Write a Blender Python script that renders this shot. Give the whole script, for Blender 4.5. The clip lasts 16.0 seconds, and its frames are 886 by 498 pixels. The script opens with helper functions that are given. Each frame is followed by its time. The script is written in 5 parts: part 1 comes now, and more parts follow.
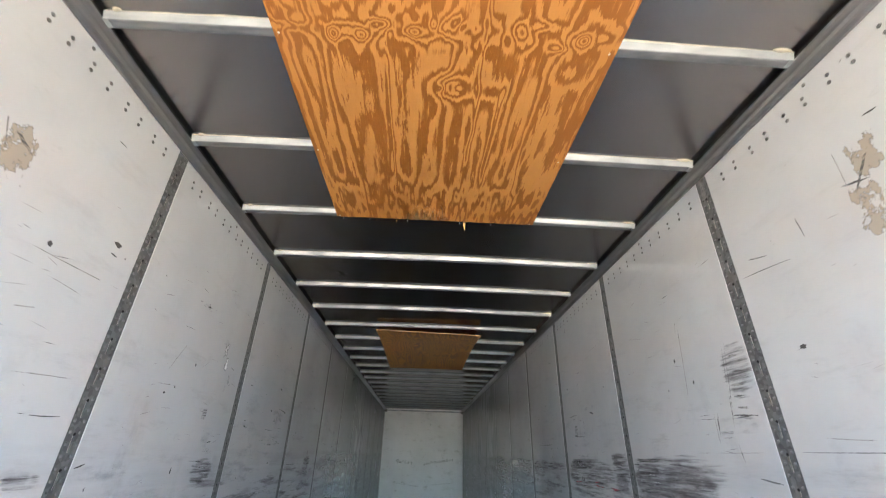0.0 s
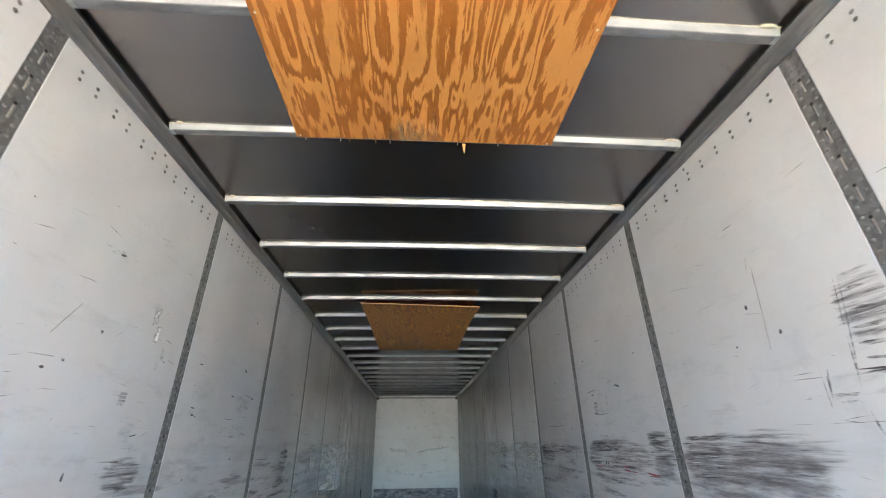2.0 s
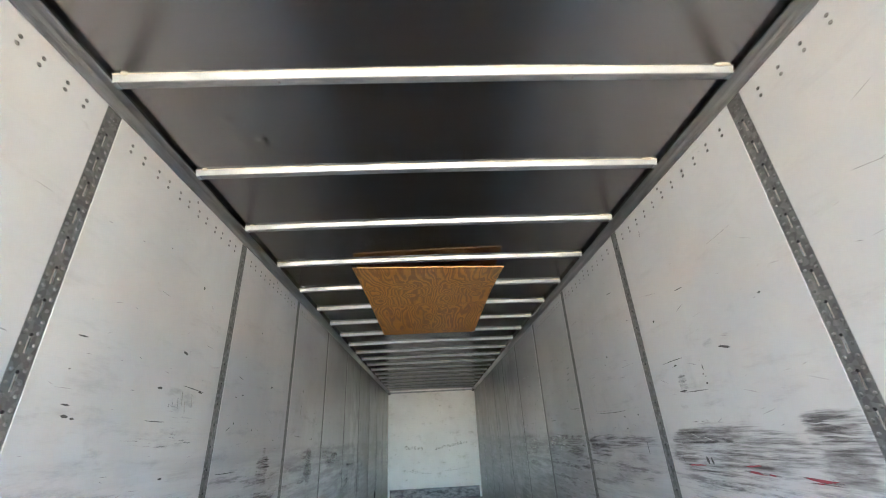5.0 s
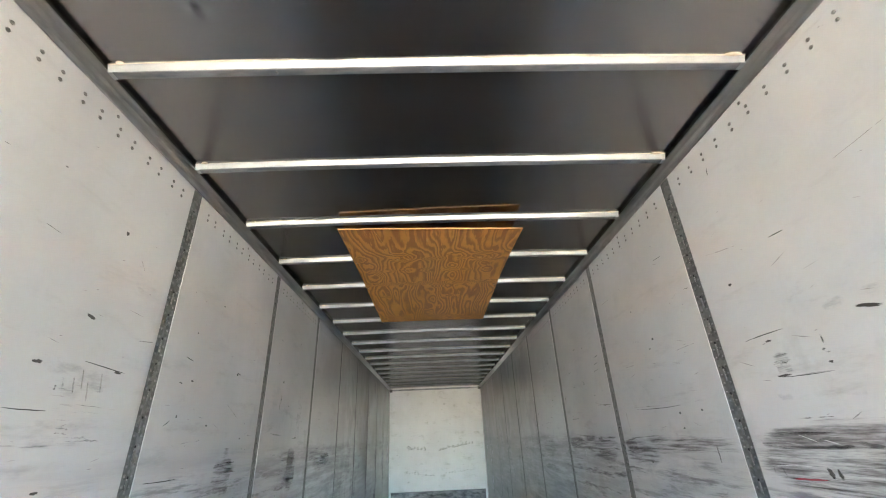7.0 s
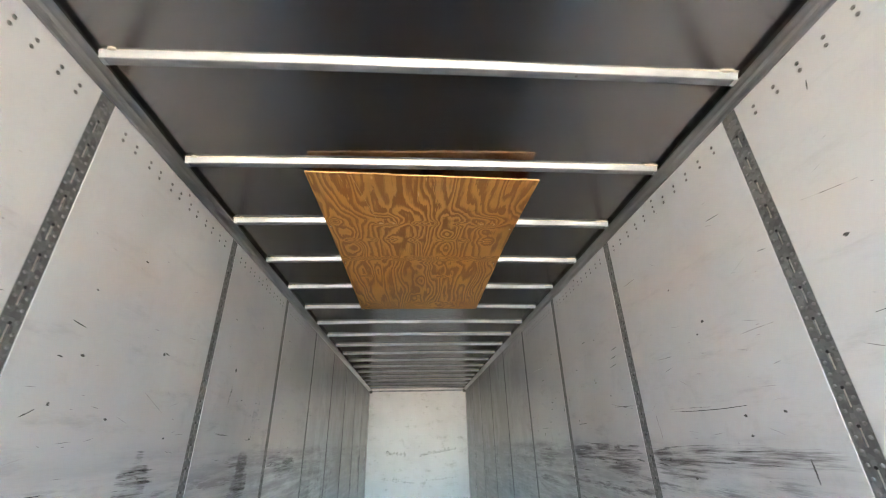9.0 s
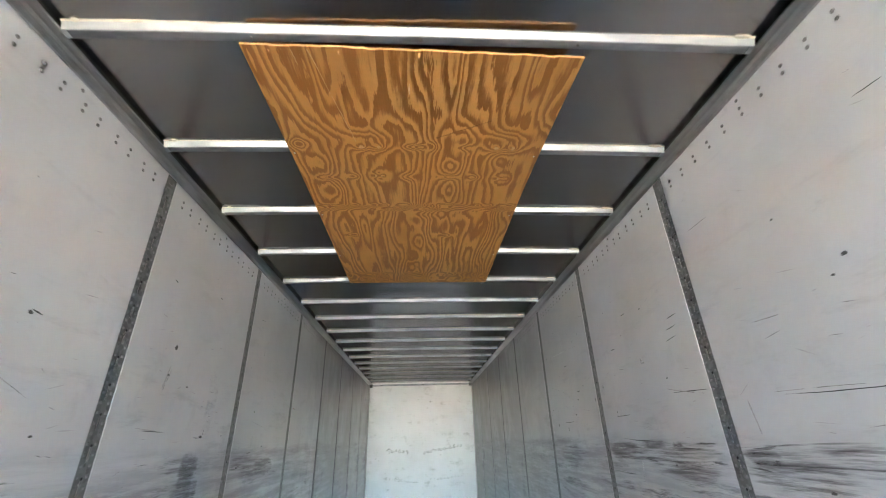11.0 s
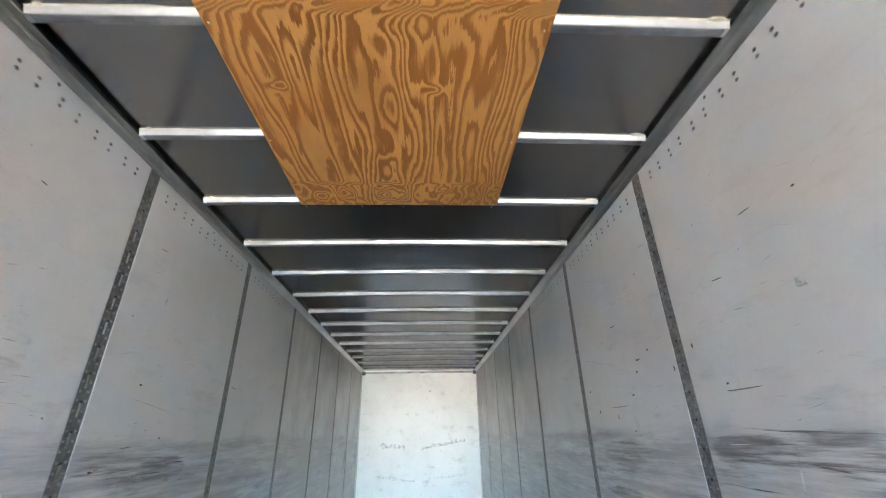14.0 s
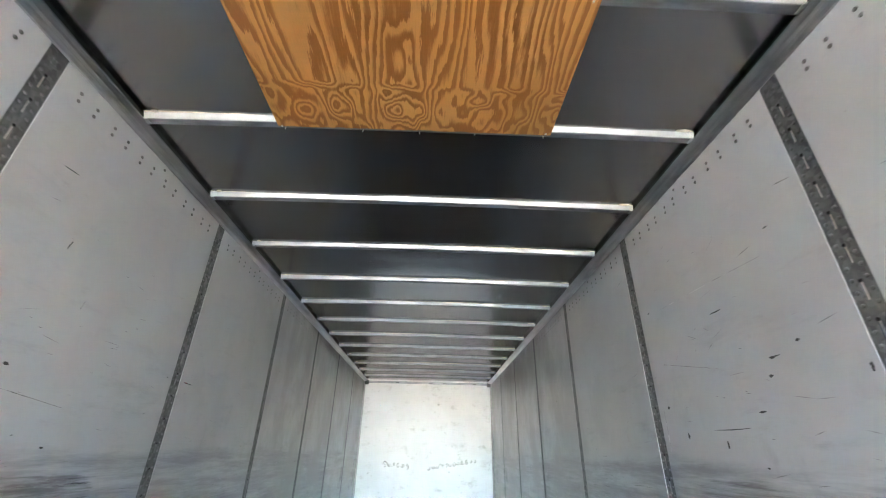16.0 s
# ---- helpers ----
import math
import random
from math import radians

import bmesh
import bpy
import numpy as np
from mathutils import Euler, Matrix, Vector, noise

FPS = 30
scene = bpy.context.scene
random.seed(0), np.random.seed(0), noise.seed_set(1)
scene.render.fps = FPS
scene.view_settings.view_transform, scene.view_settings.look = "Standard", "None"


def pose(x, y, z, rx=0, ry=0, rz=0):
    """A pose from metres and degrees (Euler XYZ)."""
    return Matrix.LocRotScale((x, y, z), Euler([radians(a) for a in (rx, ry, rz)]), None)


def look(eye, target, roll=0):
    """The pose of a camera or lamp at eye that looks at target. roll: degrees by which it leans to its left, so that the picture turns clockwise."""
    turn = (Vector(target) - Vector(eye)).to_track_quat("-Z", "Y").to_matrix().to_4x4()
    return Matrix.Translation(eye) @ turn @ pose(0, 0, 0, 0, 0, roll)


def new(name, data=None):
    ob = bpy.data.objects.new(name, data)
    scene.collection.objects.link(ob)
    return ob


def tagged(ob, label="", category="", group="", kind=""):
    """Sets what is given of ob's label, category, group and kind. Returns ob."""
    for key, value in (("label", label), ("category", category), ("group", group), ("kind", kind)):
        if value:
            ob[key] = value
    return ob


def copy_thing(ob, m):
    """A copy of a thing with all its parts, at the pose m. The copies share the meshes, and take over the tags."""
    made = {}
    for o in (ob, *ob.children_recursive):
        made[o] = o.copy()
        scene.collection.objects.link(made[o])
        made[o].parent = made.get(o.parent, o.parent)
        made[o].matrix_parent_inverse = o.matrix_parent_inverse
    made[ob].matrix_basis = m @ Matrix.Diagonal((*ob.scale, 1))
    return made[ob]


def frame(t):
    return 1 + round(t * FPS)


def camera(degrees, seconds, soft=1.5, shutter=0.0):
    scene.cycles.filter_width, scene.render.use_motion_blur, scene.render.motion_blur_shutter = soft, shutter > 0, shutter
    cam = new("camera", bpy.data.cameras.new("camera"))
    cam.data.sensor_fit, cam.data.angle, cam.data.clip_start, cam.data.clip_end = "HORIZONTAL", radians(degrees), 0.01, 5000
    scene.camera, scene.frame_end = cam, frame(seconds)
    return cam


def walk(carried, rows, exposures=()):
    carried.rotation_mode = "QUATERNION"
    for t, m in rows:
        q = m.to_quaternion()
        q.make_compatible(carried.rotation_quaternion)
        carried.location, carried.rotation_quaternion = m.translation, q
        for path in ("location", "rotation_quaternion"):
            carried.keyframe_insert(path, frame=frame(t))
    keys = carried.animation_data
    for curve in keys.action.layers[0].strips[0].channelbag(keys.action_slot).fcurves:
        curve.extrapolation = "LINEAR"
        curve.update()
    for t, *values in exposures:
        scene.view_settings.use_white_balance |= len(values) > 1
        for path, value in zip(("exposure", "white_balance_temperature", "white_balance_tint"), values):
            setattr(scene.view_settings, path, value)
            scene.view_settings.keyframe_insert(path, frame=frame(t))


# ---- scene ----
cam = camera(94.7, 16.0, 1.0, 0.5)
PATH = [
    (0, (-0.067, -0.935, 1.435), (0.0, 0.849, 2.338), 1.6),
    (0.5, (-0.074, -0.82, 1.426), (0.008, 0.992, 2.267), 0.9),
    (1, (-0.068, -0.652, 1.43), (0.035, 1.165, 2.26), 0.3),
    (1.5, (-0.052, -0.468, 1.434), (0.059, 1.341, 2.28), -0.3),
    (2, (-0.067, -0.297, 1.432), (0.055, 1.507, 2.289), -0.6),
    (2.5, (-0.097, -0.124, 1.452), (0.072, 1.662, 2.334), -1.0),
    (3, (-0.105, 0.028, 1.456), (0.08, 1.806, 2.352), -1.9),
    (3.5, (-0.084, 0.208, 1.446), (0.058, 1.986, 2.351), -2.7),
    (4, (-0.049, 0.367, 1.454), (0.049, 2.165, 2.326), -3.0),
    (6.5, (-0.061, 1.161, 1.453), (0.021, 2.979, 2.282), -3.0),
    (7, (-0.038, 1.327, 1.452), (0.026, 3.141, 2.292), -2.5),
    (7.5, (-0.048, 1.463, 1.453), (0.029, 3.272, 2.302), -1.8),
    (8, (-0.069, 1.644, 1.457), (0.036, 3.448, 2.312), -1.3),
    (8.5, (-0.086, 1.787, 1.461), (0.044, 3.59, 2.319), -1.4),
    (9, (-0.065, 1.95, 1.452), (0.065, 3.752, 2.309), -1.4),
    (11.5, (0.025, 2.888, 1.457), (0.126, 4.698, 2.301), -1.7),
    (12, (0.084, 3.093, 1.452), (0.166, 4.901, 2.303), -1.6),
    (12.5, (0.115, 3.253, 1.456), (0.176, 5.061, 2.309), -1.4),
    (13, (0.102, 3.459, 1.443), (0.166, 5.27, 2.288), -1.5),
    (13.5, (0.09, 3.681, 1.449), (0.18, 5.5, 2.276), -1.6),
    (14, (0.124, 3.921, 1.432), (0.212, 5.739, 2.26), -1.2),
    (14.5, (0.158, 4.133, 1.441), (0.214, 5.947, 2.282), -0.5),
    (15, (0.153, 4.324, 1.448), (0.186, 6.13, 2.307), 0.1),
    (15.5, (0.112, 4.531, 1.452), (0.139, 6.327, 2.332), 0.9),
    (16, (0.079, 4.727, 1.458), (0.113, 6.517, 2.35), 1.3),
]
EXPOSURES = [(0, 4.12, 5530, 8.5), (1.75, 4.46, 5550, 8.5), (3.5, 4.86, 5570, 7.5), (7, 5.49, 5900, 8), (9, 5.72, 5900, 10), (12.5, 6.13, 5500, 9), (16, 6.60, 5480, 9.5)]
walk(cam, [(t, look(eye, target, roll)) for t, eye, target, roll in PATH], EXPOSURES)

# ---- dimensions, in metres ----
HALF = 1.2825            # inner face of the side wall panels
FRONT = 13.40           # inner face of the front wall
REAR = -2.62             # rear edge of the trailer
FLOOR = -0.03
BOW_STEP = 0.6096
POST_W = 0.079
ROOF_Z = 2.764
RAIL_Z = 2.708           # lower edge of the top rail on the wall

# ---- light ----
world = bpy.data.worlds.new("sky")
scene.world = world
world.use_nodes = True
wn = world.node_tree.nodes
sky = wn.new("ShaderNodeTexSky")
sky.sky_type = "NISHITA"
sky.sun_disc = False
sky.sun_elevation = radians(52)
sky.sun_rotation = radians(80)
sky.dust_density = 0.3
sky.ozone_density = 2.0
world.node_tree.links.new(sky.outputs["Color"], wn["Background"].inputs["Color"])
wn["Background"].inputs["Strength"].default_value = 0.15

sun = new("sun", bpy.data.lights.new("sun", "SUN"))
sun.data.energy = 5.0
sun.data.angle = radians(0.5)
sun.data.color = (1.0, 0.94, 0.84)
sun.matrix_world = look((8, 1.5, 10.5), (0, 0, 0))


# ---- materials ----
class Nodes:
    """Short hand for building a node material."""

    def __init__(self, name, rough=0.5, metal=0.0, color=(0.5, 0.5, 0.5)):
        self.mat = bpy.data.materials.new(name)
        self.mat.use_nodes = True
        self.tree = self.mat.node_tree
        self.bsdf = self.tree.nodes["Principled BSDF"]
        self.put(self.bsdf, "Roughness", rough)
        self.put(self.bsdf, "Metallic", metal)
        self.put(self.bsdf, "Base Color", (*color, 1))

    def put(self, node, key, value):
        if isinstance(value, bpy.types.NodeSocket):
            self.tree.links.new(value, node.inputs[key])
        else:
            node.inputs[key].default_value = value

    def place(self):
        return self.tree.nodes.new("ShaderNodeNewGeometry").outputs["Position"]

    def local(self):
        return self.tree.nodes.new("ShaderNodeTexCoord").outputs["Object"]

    def chance(self):
        return self.tree.nodes.new("ShaderNodeObjectInfo").outputs["Random"]

    def axes(self, vec):
        n = self.tree.nodes.new("ShaderNodeSeparateXYZ")
        self.put(n, 0, vec)
        return n.outputs

    def vec(self, x, y, z):
        n = self.tree.nodes.new("ShaderNodeCombineXYZ")
        for i, v in enumerate((x, y, z)):
            self.put(n, i, v)
        return n.outputs[0]

    def mapped(self, vec, scale, turn=(0, 0, 0), shift=(0, 0, 0)):
        n = self.tree.nodes.new("ShaderNodeMapping")
        self.put(n, "Vector", vec)
        self.put(n, "Scale", scale)
        self.put(n, "Rotation", turn)
        self.put(n, "Location", shift)
        return n.outputs[0]

    def noise(self, vec, scale=1.0, detail=4.0, rough=0.5, distort=0.0):
        n = self.tree.nodes.new("ShaderNodeTexNoise")
        for k, v in (("Vector", vec), ("Scale", scale), ("Detail", detail), ("Roughness", rough), ("Distortion", distort)):
            self.put(n, k, v)
        return n.outputs["Fac"]

    def math(self, op, a, b=0.0, c=0.0):
        n = self.tree.nodes.new("ShaderNodeMath")
        n.operation = op
        for i, v in enumerate((a, b, c)):
            self.put(n, i, v)
        return n.outputs[0]

    def between(self, v, lo, hi, to_lo=0.0, to_hi=1.0):
        n = self.tree.nodes.new("ShaderNodeMapRange")
        n.interpolation_type = "SMOOTHSTEP"
        for k, x in (("Value", v), ("From Min", lo), ("From Max", hi), ("To Min", to_lo), ("To Max", to_hi)):
            self.put(n, k, x)
        return n.outputs[0]

    def mix(self, fac, a, b):
        n = self.tree.nodes.new("ShaderNodeMix")
        n.data_type = "RGBA"
        self.put(n, 0, fac)
        for i, v in ((6, a), (7, b)):
            self.put(n, i, v if isinstance(v, bpy.types.NodeSocket) else (*v, 1))
        return n.outputs[2]

    def bump(self, height, strength=0.2, distance=0.01):
        n = self.tree.nodes.new("ShaderNodeBump")
        self.put(n, "Height", height)
        self.put(n, "Strength", strength)
        self.put(n, "Distance", distance)
        self.put(self.bsdf, "Normal", n.outputs[0])

    def base(self, v):
        self.put(self.bsdf, "Base Color", v)

    def see_through(self, cover):
        """Mixes the surface with nothing where cover is 0."""
        out = self.tree.nodes["Material Output"]
        clear = self.tree.nodes.new("ShaderNodeBsdfTransparent")
        m = self.tree.nodes.new("ShaderNodeMixShader")
        self.put(m, 0, cover)
        self.tree.links.new(clear.outputs[0], m.inputs[1])
        self.tree.links.new(self.bsdf.outputs[0], m.inputs[2])
        self.tree.links.new(m.outputs[0], out.inputs[0])


def panel_material():
    """White glossy liner: faint yellowing, grey rub marks, bands of rubber scuff."""
    n = Nodes("white_liner", 0.1)
    p = n.place()
    x, y, z = n.axes(p)
    side = n.math("MULTIPLY", n.between(x, -0.1, 0.1), 37.0)
    flat = n.vec(side, y, z)
    cloud = n.noise(flat, 0.9, 5, 0.55)
    col = n.mix(n.between(cloud, 0.35, 0.7), (0.675, 0.675, 0.667), (0.57, 0.57, 0.562))
    yellow = n.noise(n.mapped(flat, (1, 2.2, 0.7)), 1.4, 4, 0.6)
    col = n.mix(n.between(yellow, 0.6, 0.85, 0, 0.25), col, (0.62, 0.55, 0.42))
    # long rubbed streaks along the wall
    band = n.math("MULTIPLY", n.between(z, 0.62, 0.95), n.between(z, 1.18, 1.42, 1, 0))
    streak = n.noise(n.mapped(flat, (1, 1.6, 17)), 1.0, 6, 0.72)
    patch = n.noise(n.mapped(flat, (1, 0.85, 1.2)), 1.0, 3, 0.5)
    scuff = n.math("MULTIPLY", n.math("MULTIPLY", n.between(streak, 0.5, 0.64), n.between(patch, 0.42, 0.62)), band)
    col = n.mix(n.math("MULTIPLY", scuff, 0.85), col, (0.10, 0.095, 0.10))
    # faint smears all over
    smear = n.noise(n.mapped(flat, (1, 2.0, 9), (0.12, 0, 0)), 1.0, 6, 0.7)
    low = n.between(z, 2.4, 0.9, 0.16, 0.6)
    col = n.mix(n.math("MULTIPLY", n.between(smear, 0.52, 0.74), low), col, (0.33, 0.32, 0.32))
    rub = n.noise(n.mapped(flat, (1, 3.2, 7.5), (-0.55, 0, 0)), 1.0, 6, 0.75)
    col = n.mix(n.between(rub, 0.60, 0.78, 0, 0.5), col, (0.40, 0.39, 0.38))
    blot = n.noise(n.mapped(flat, (1, 4.5, 3.2)), 1.0, 5, 0.65)
    col = n.mix(n.math("MULTIPLY", n.between(blot, 0.55, 0.75), n.between(z, 2.3, 1.2, 0.1, 0.42)), col, (0.38, 0.375, 0.37))
    # rubbed patches, broken into strokes along the wall
    for kind, tint, lo, hi, grain in (("grey", (0.40, 0.40, 0.41), 0.44, 0.85, (4, 7, 22)), ("haze", (0.155, 0.142, 0.140), 0.28, 0.74, (3, 4.5, 34)),
                                      ("rubber", (0.105, 0.095, 0.094), 0.40, 0.74, (3, 3.0, 60))):
        rub_at = n.tree.nodes.new("ShaderNodeAttribute")
        rub_at.attribute_name = kind
        broken = n.noise(n.mapped(p, grain), 1.0, 5, 0.7)
        left = n.math("ADD", broken, n.math("MULTIPLY", n.math("SUBTRACT", rub_at.outputs["Fac"], 1.0), 0.45))
        here = n.between(rub_at.outputs["Fac"], 0.02, 0.25)
        col = n.mix(n.math("MULTIPLY", n.between(left, lo, hi), here), col, tint)
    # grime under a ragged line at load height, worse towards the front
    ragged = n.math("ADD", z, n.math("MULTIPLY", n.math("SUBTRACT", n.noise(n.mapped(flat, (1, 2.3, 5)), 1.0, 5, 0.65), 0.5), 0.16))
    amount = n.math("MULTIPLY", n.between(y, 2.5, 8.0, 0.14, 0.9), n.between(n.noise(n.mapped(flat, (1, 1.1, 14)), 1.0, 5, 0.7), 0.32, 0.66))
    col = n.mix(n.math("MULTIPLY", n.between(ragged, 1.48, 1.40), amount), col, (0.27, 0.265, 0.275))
    # a yellow-grey film, denser deep inside, where its colour also carries the shade
    shade_film = n.math("MULTIPLY", n.between(y, 4.5, 9.5), n.between(n.noise(n.mapped(flat, (1, 1.6, 1.1)), 1.3, 5, 0.6), 0.25, 0.65, 0.45, 0.95))
    col = n.mix(shade_film, col, (0.355, 0.352, 0.328))
    # dark specks
    speck = n.noise(n.mapped(flat, (1, 11, 16)), 1.0, 3, 0.6)
    col = n.mix(n.between(speck, 0.735, 0.77, 0, 0.8), col, (0.06, 0.055, 0.05))
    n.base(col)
    n.put(n.bsdf, "Roughness", n.between(smear, 0.35, 0.8, 0.02, 0.08))
    n.put(n.bsdf, "Specular IOR Level", n.between(shade_film, 0.0, 0.6, 0.25, 0.0))
    n.put(n.bsdf, "Coat Weight", n.between(shade_film, 0.0, 0.9, 1.0, 0.62))
    n.put(n.bsdf, "Coat IOR", 1.7)
    n.put(n.bsdf, "Coat Roughness", 0.015)
    wave = n.noise(n.mapped(flat, (1, 1.3, 0.8)), 1.6, 2, 0.4)
    n.bump(wave, 0.08, 0.005)
    return n.mat


def front_material():
    n = Nodes("front_liner", 0.42)
    n.put(n.bsdf, "Specular IOR Level", 0.5)
    n.put(n.bsdf, "Coat Weight", 0.35)
    n.put(n.bsdf, "Coat Roughness", 0.27)
    p = n.place()
    cloud = n.noise(p, 1.6, 5, 0.6)
    col = n.mix(n.between(cloud, 0.35, 0.7), (0.89, 0.89, 0.885), (0.83, 0.83, 0.82))
    spots = n.noise(n.mapped(p, (2.2, 1, 4.0)), 1.7, 5, 0.7)
    col = n.mix(n.between(spots, 0.54, 0.78, 0, 0.5), col, (0.40, 0.39, 0.34))
    specks = n.noise(n.mapped(p, (7, 1, 9)), 1.0, 4, 0.65)
    col = n.mix(n.between(specks, 0.66, 0.76, 0, 0.5), col, (0.20, 0.19, 0.16))
    n.base(col)
    wave = n.noise(n.mapped(p, (1.8, 1, 2.6)), 1.6, 4, 0.55)
    n.bump(wave, 0.15, 0.006)
    return n.mat


def roof_material():
    """Bare aluminium sheet with rolling grain."""
    n = Nodes("roof_aluminium", 0.2, 0.965)
    p = n.place()
    cloud = n.noise(p, 0.8, 4, 0.55)
    n.base(n.mix(n.between(cloud, 0.3, 0.7), (0.394, 0.373, 0.364), (0.342, 0.322, 0.313)))
    n.put(n.bsdf, "Roughness", n.between(cloud, 0.3, 0.7, 0.165, 0.19))
    # rolled lengthwise: it scatters more across the grain than along it
    n.put(n.bsdf, "Specular Tint", (0.5, 0.5, 0.5, 1))
    n.put(n.bsdf, "Anisotropic", 0.8)
    n.put(n.bsdf, "Tangent", n.vec(1.0, 0.0, 0.0))
    wave = n.noise(n.mapped(p, (0.9, 1.6, 1)), 1.0, 2, 0.4)
    n.bump(wave, 0.3, 0.012)
    return n.mat


def metal_material(name, light, dark, rough, scale=(8, 8, 8), metal=1.0, relief=0.12):
    n = Nodes(name, rough, metal)
    p = n.place()
    cloud = n.noise(n.mapped(p, scale), 1.0, 5, 0.6)
    n.base(n.mix(n.between(cloud, 0.35, 0.68), light, dark))
    n.put(n.bsdf, "Roughness", n.between(cloud, 0.3, 0.75, rough * 0.8, rough * 1.35))
    n.bump(n.noise(n.mapped(p, tuple(6 * s for s in scale)), 1.0, 3, 0.6), relief, 0.003)
    return n.mat


def post_material():
    """Galvanised steel with dull zinc flowers and rub marks."""
    n = Nodes("galvanised_steel", 0.68, 0.15)
    n.put(n.bsdf, "Specular IOR Level", 0.12)
    p = n.place()
    v = n.tree.nodes.new("ShaderNodeTexVoronoi")
    n.put(v, "Vector", p)
    n.put(v, "Scale", 55.0)
    cell = n.axes(v.outputs["Color"])[0]
    wear = n.noise(n.mapped(p, (9, 9, 3)), 1.0, 5, 0.65)
    col = n.mix(cell, (0.11, 0.11, 0.107), (0.18, 0.18, 0.175))
    col = n.mix(n.between(wear, 0.55, 0.75, 0, 0.6), col, (0.36, 0.35, 0.33))
    n.base(col)
    n.bump(n.noise(p, 60, 3, 0.5), 0.1, 0.002)
    return n.mat


def ply_material(name, pale, dark, seed, jagged, soft, teeth):
    """Rotary-cut softwood veneer. The sheet carries how deep in the log each spot was peeled, counted in year rings
    ("ring"); the late wood of each year is dark, with an edge torn into teeth along the grain."""
    n = Nodes(name, 0.5)
    p = n.local()
    depth = n.tree.nodes.new("ShaderNodeAttribute")
    depth.attribute_name = "ring"
    jag = n.noise(n.mapped(p, (*teeth, 1), (0, 0, 0), (seed, 0, 0)), 1.0, 5, 0.7)
    h = n.math("ADD", depth.outputs["Fac"], n.math("MULTIPLY", n.math("SUBTRACT", jag, 0.5), jagged))
    saw = n.math("FRACT", h)
    late = n.math("MULTIPLY", n.between(saw, 0.48 - soft, 0.48 + soft), n.between(saw, 0.93, 1.0, 1, 0))
    col = n.mix(late, pale, dark)
    fibre = n.noise(n.mapped(p, (330, 7, 1)), 1.0, 3, 0.6)
    col = n.mix(n.between(fibre, 0.35, 0.75, 0, 0.2), col, tuple(c * 0.78 for c in pale))
    tone = n.noise(n.mapped(p, (2.2, 1.1, 1), (0, 0, 0), (seed, 2, 0)), 1.0, 4, 0.6)
    col = n.mix(n.between(tone, 0.45, 0.78, 0, 0.42), col, tuple(c * 0.9 for c in dark))
    grime = n.noise(n.mapped(p, (9, 6, 1), (0, 0, 0), (seed, 11, 0)), 1.0, 5, 0.65)
    col = n.mix(n.between(grime, 0.64, 0.8, 0, 0.3), col, (0.30, 0.20, 0.11))
    n.base(col)
    n.put(n.bsdf, "Roughness", n.between(late, 0, 1, 0.58, 0.42))
    n.bump(n.math("ADD", n.math("MULTIPLY", late, 0.6), fibre), 0.12, 0.002)
    return n.mat


def mark_material(name, color, lo, hi, scale, rough=0.6):
    """A rubbed-on mark, ragged and broken by the grain of the liner under it; cover thins it out at its rim."""
    n = Nodes(name, rough, 0.0, color)
    broken = n.noise(n.mapped(n.place(), scale), 1.0, 5, 0.7)
    rim = n.tree.nodes.new("ShaderNodeAttribute")
    rim.attribute_name = "cover"
    left = n.math("ADD", broken, n.math("MULTIPLY", n.math("SUBTRACT", rim.outputs["Fac"], 1.0), 0.45))
    n.see_through(n.between(left, lo, hi))
    return n.mat


def floor_material():
    n = Nodes("floor_oak", 0.55)
    p = n.place()
    grain = n.noise(n.mapped(p, (40, 1.5, 1)), 1.0, 5, 0.65)
    dirt = n.noise(p, 1.7, 5, 0.6)
    col = n.mix(n.between(grain, 0.3, 0.7), (0.055, 0.042, 0.032), (0.10, 0.078, 0.058))
    col = n.mix(n.math("MULTIPLY", n.chance(), 0.4), col, (0.06, 0.05, 0.042))
    col = n.mix(n.between(dirt, 0.5, 0.75, 0, 0.7), col, (0.05, 0.047, 0.045))
    n.base(col)
    n.bump(grain, 0.2, 0.003)
    return n.mat


def ground_material():
    n = Nodes("yard", 0.9)
    p = n.place()
    y = n.axes(p)[1]
    fine = n.noise(p, 14, 5, 0.65)
    broad = n.noise(p, 0.25, 4, 0.55)
    col = n.mix(n.between(fine, 0.3, 0.7), (0.60, 0.455, 0.285), (0.50, 0.375, 0.235))
    grass = n.mix(n.between(fine, 0.3, 0.7), (0.19, 0.20, 0.09), (0.26, 0.25, 0.12))
    edge = n.math("ADD", n.math("MULTIPLY", y, -1.0), n.math("MULTIPLY", broad, 8.0))
    n.base(n.mix(n.between(edge, 180, 220), col, grass))
    n.bump(fine, 0.4, 0.02)
    return n.mat


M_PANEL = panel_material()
M_FRONT = front_material()
M_ROOF = roof_material()
M_BOW = metal_material("bow_galvanised", (0.43, 0.45, 0.458), (0.34, 0.358, 0.366), 0.45, (6, 20, 20), 0.55, 0.04)
# the bow steel again, darkened to carry the shade under the bow
M_BOW_SHADE = metal_material("bow_shaded_underside", (0.24, 0.25, 0.258), (0.15, 0.158, 0.165), 0.6, (5, 20, 20), 0.35, 0.06)
M_RAIL = metal_material("rail_aluminium", (0.50, 0.485, 0.465), (0.40, 0.388, 0.375), 0.40, (12, 1.2, 12), 0.95)
M_POST = post_material()
M_RIVET = metal_material("rivet_steel", (0.24, 0.23, 0.22), (0.10, 0.096, 0.09), 0.42, (40, 40, 40), 0.5)
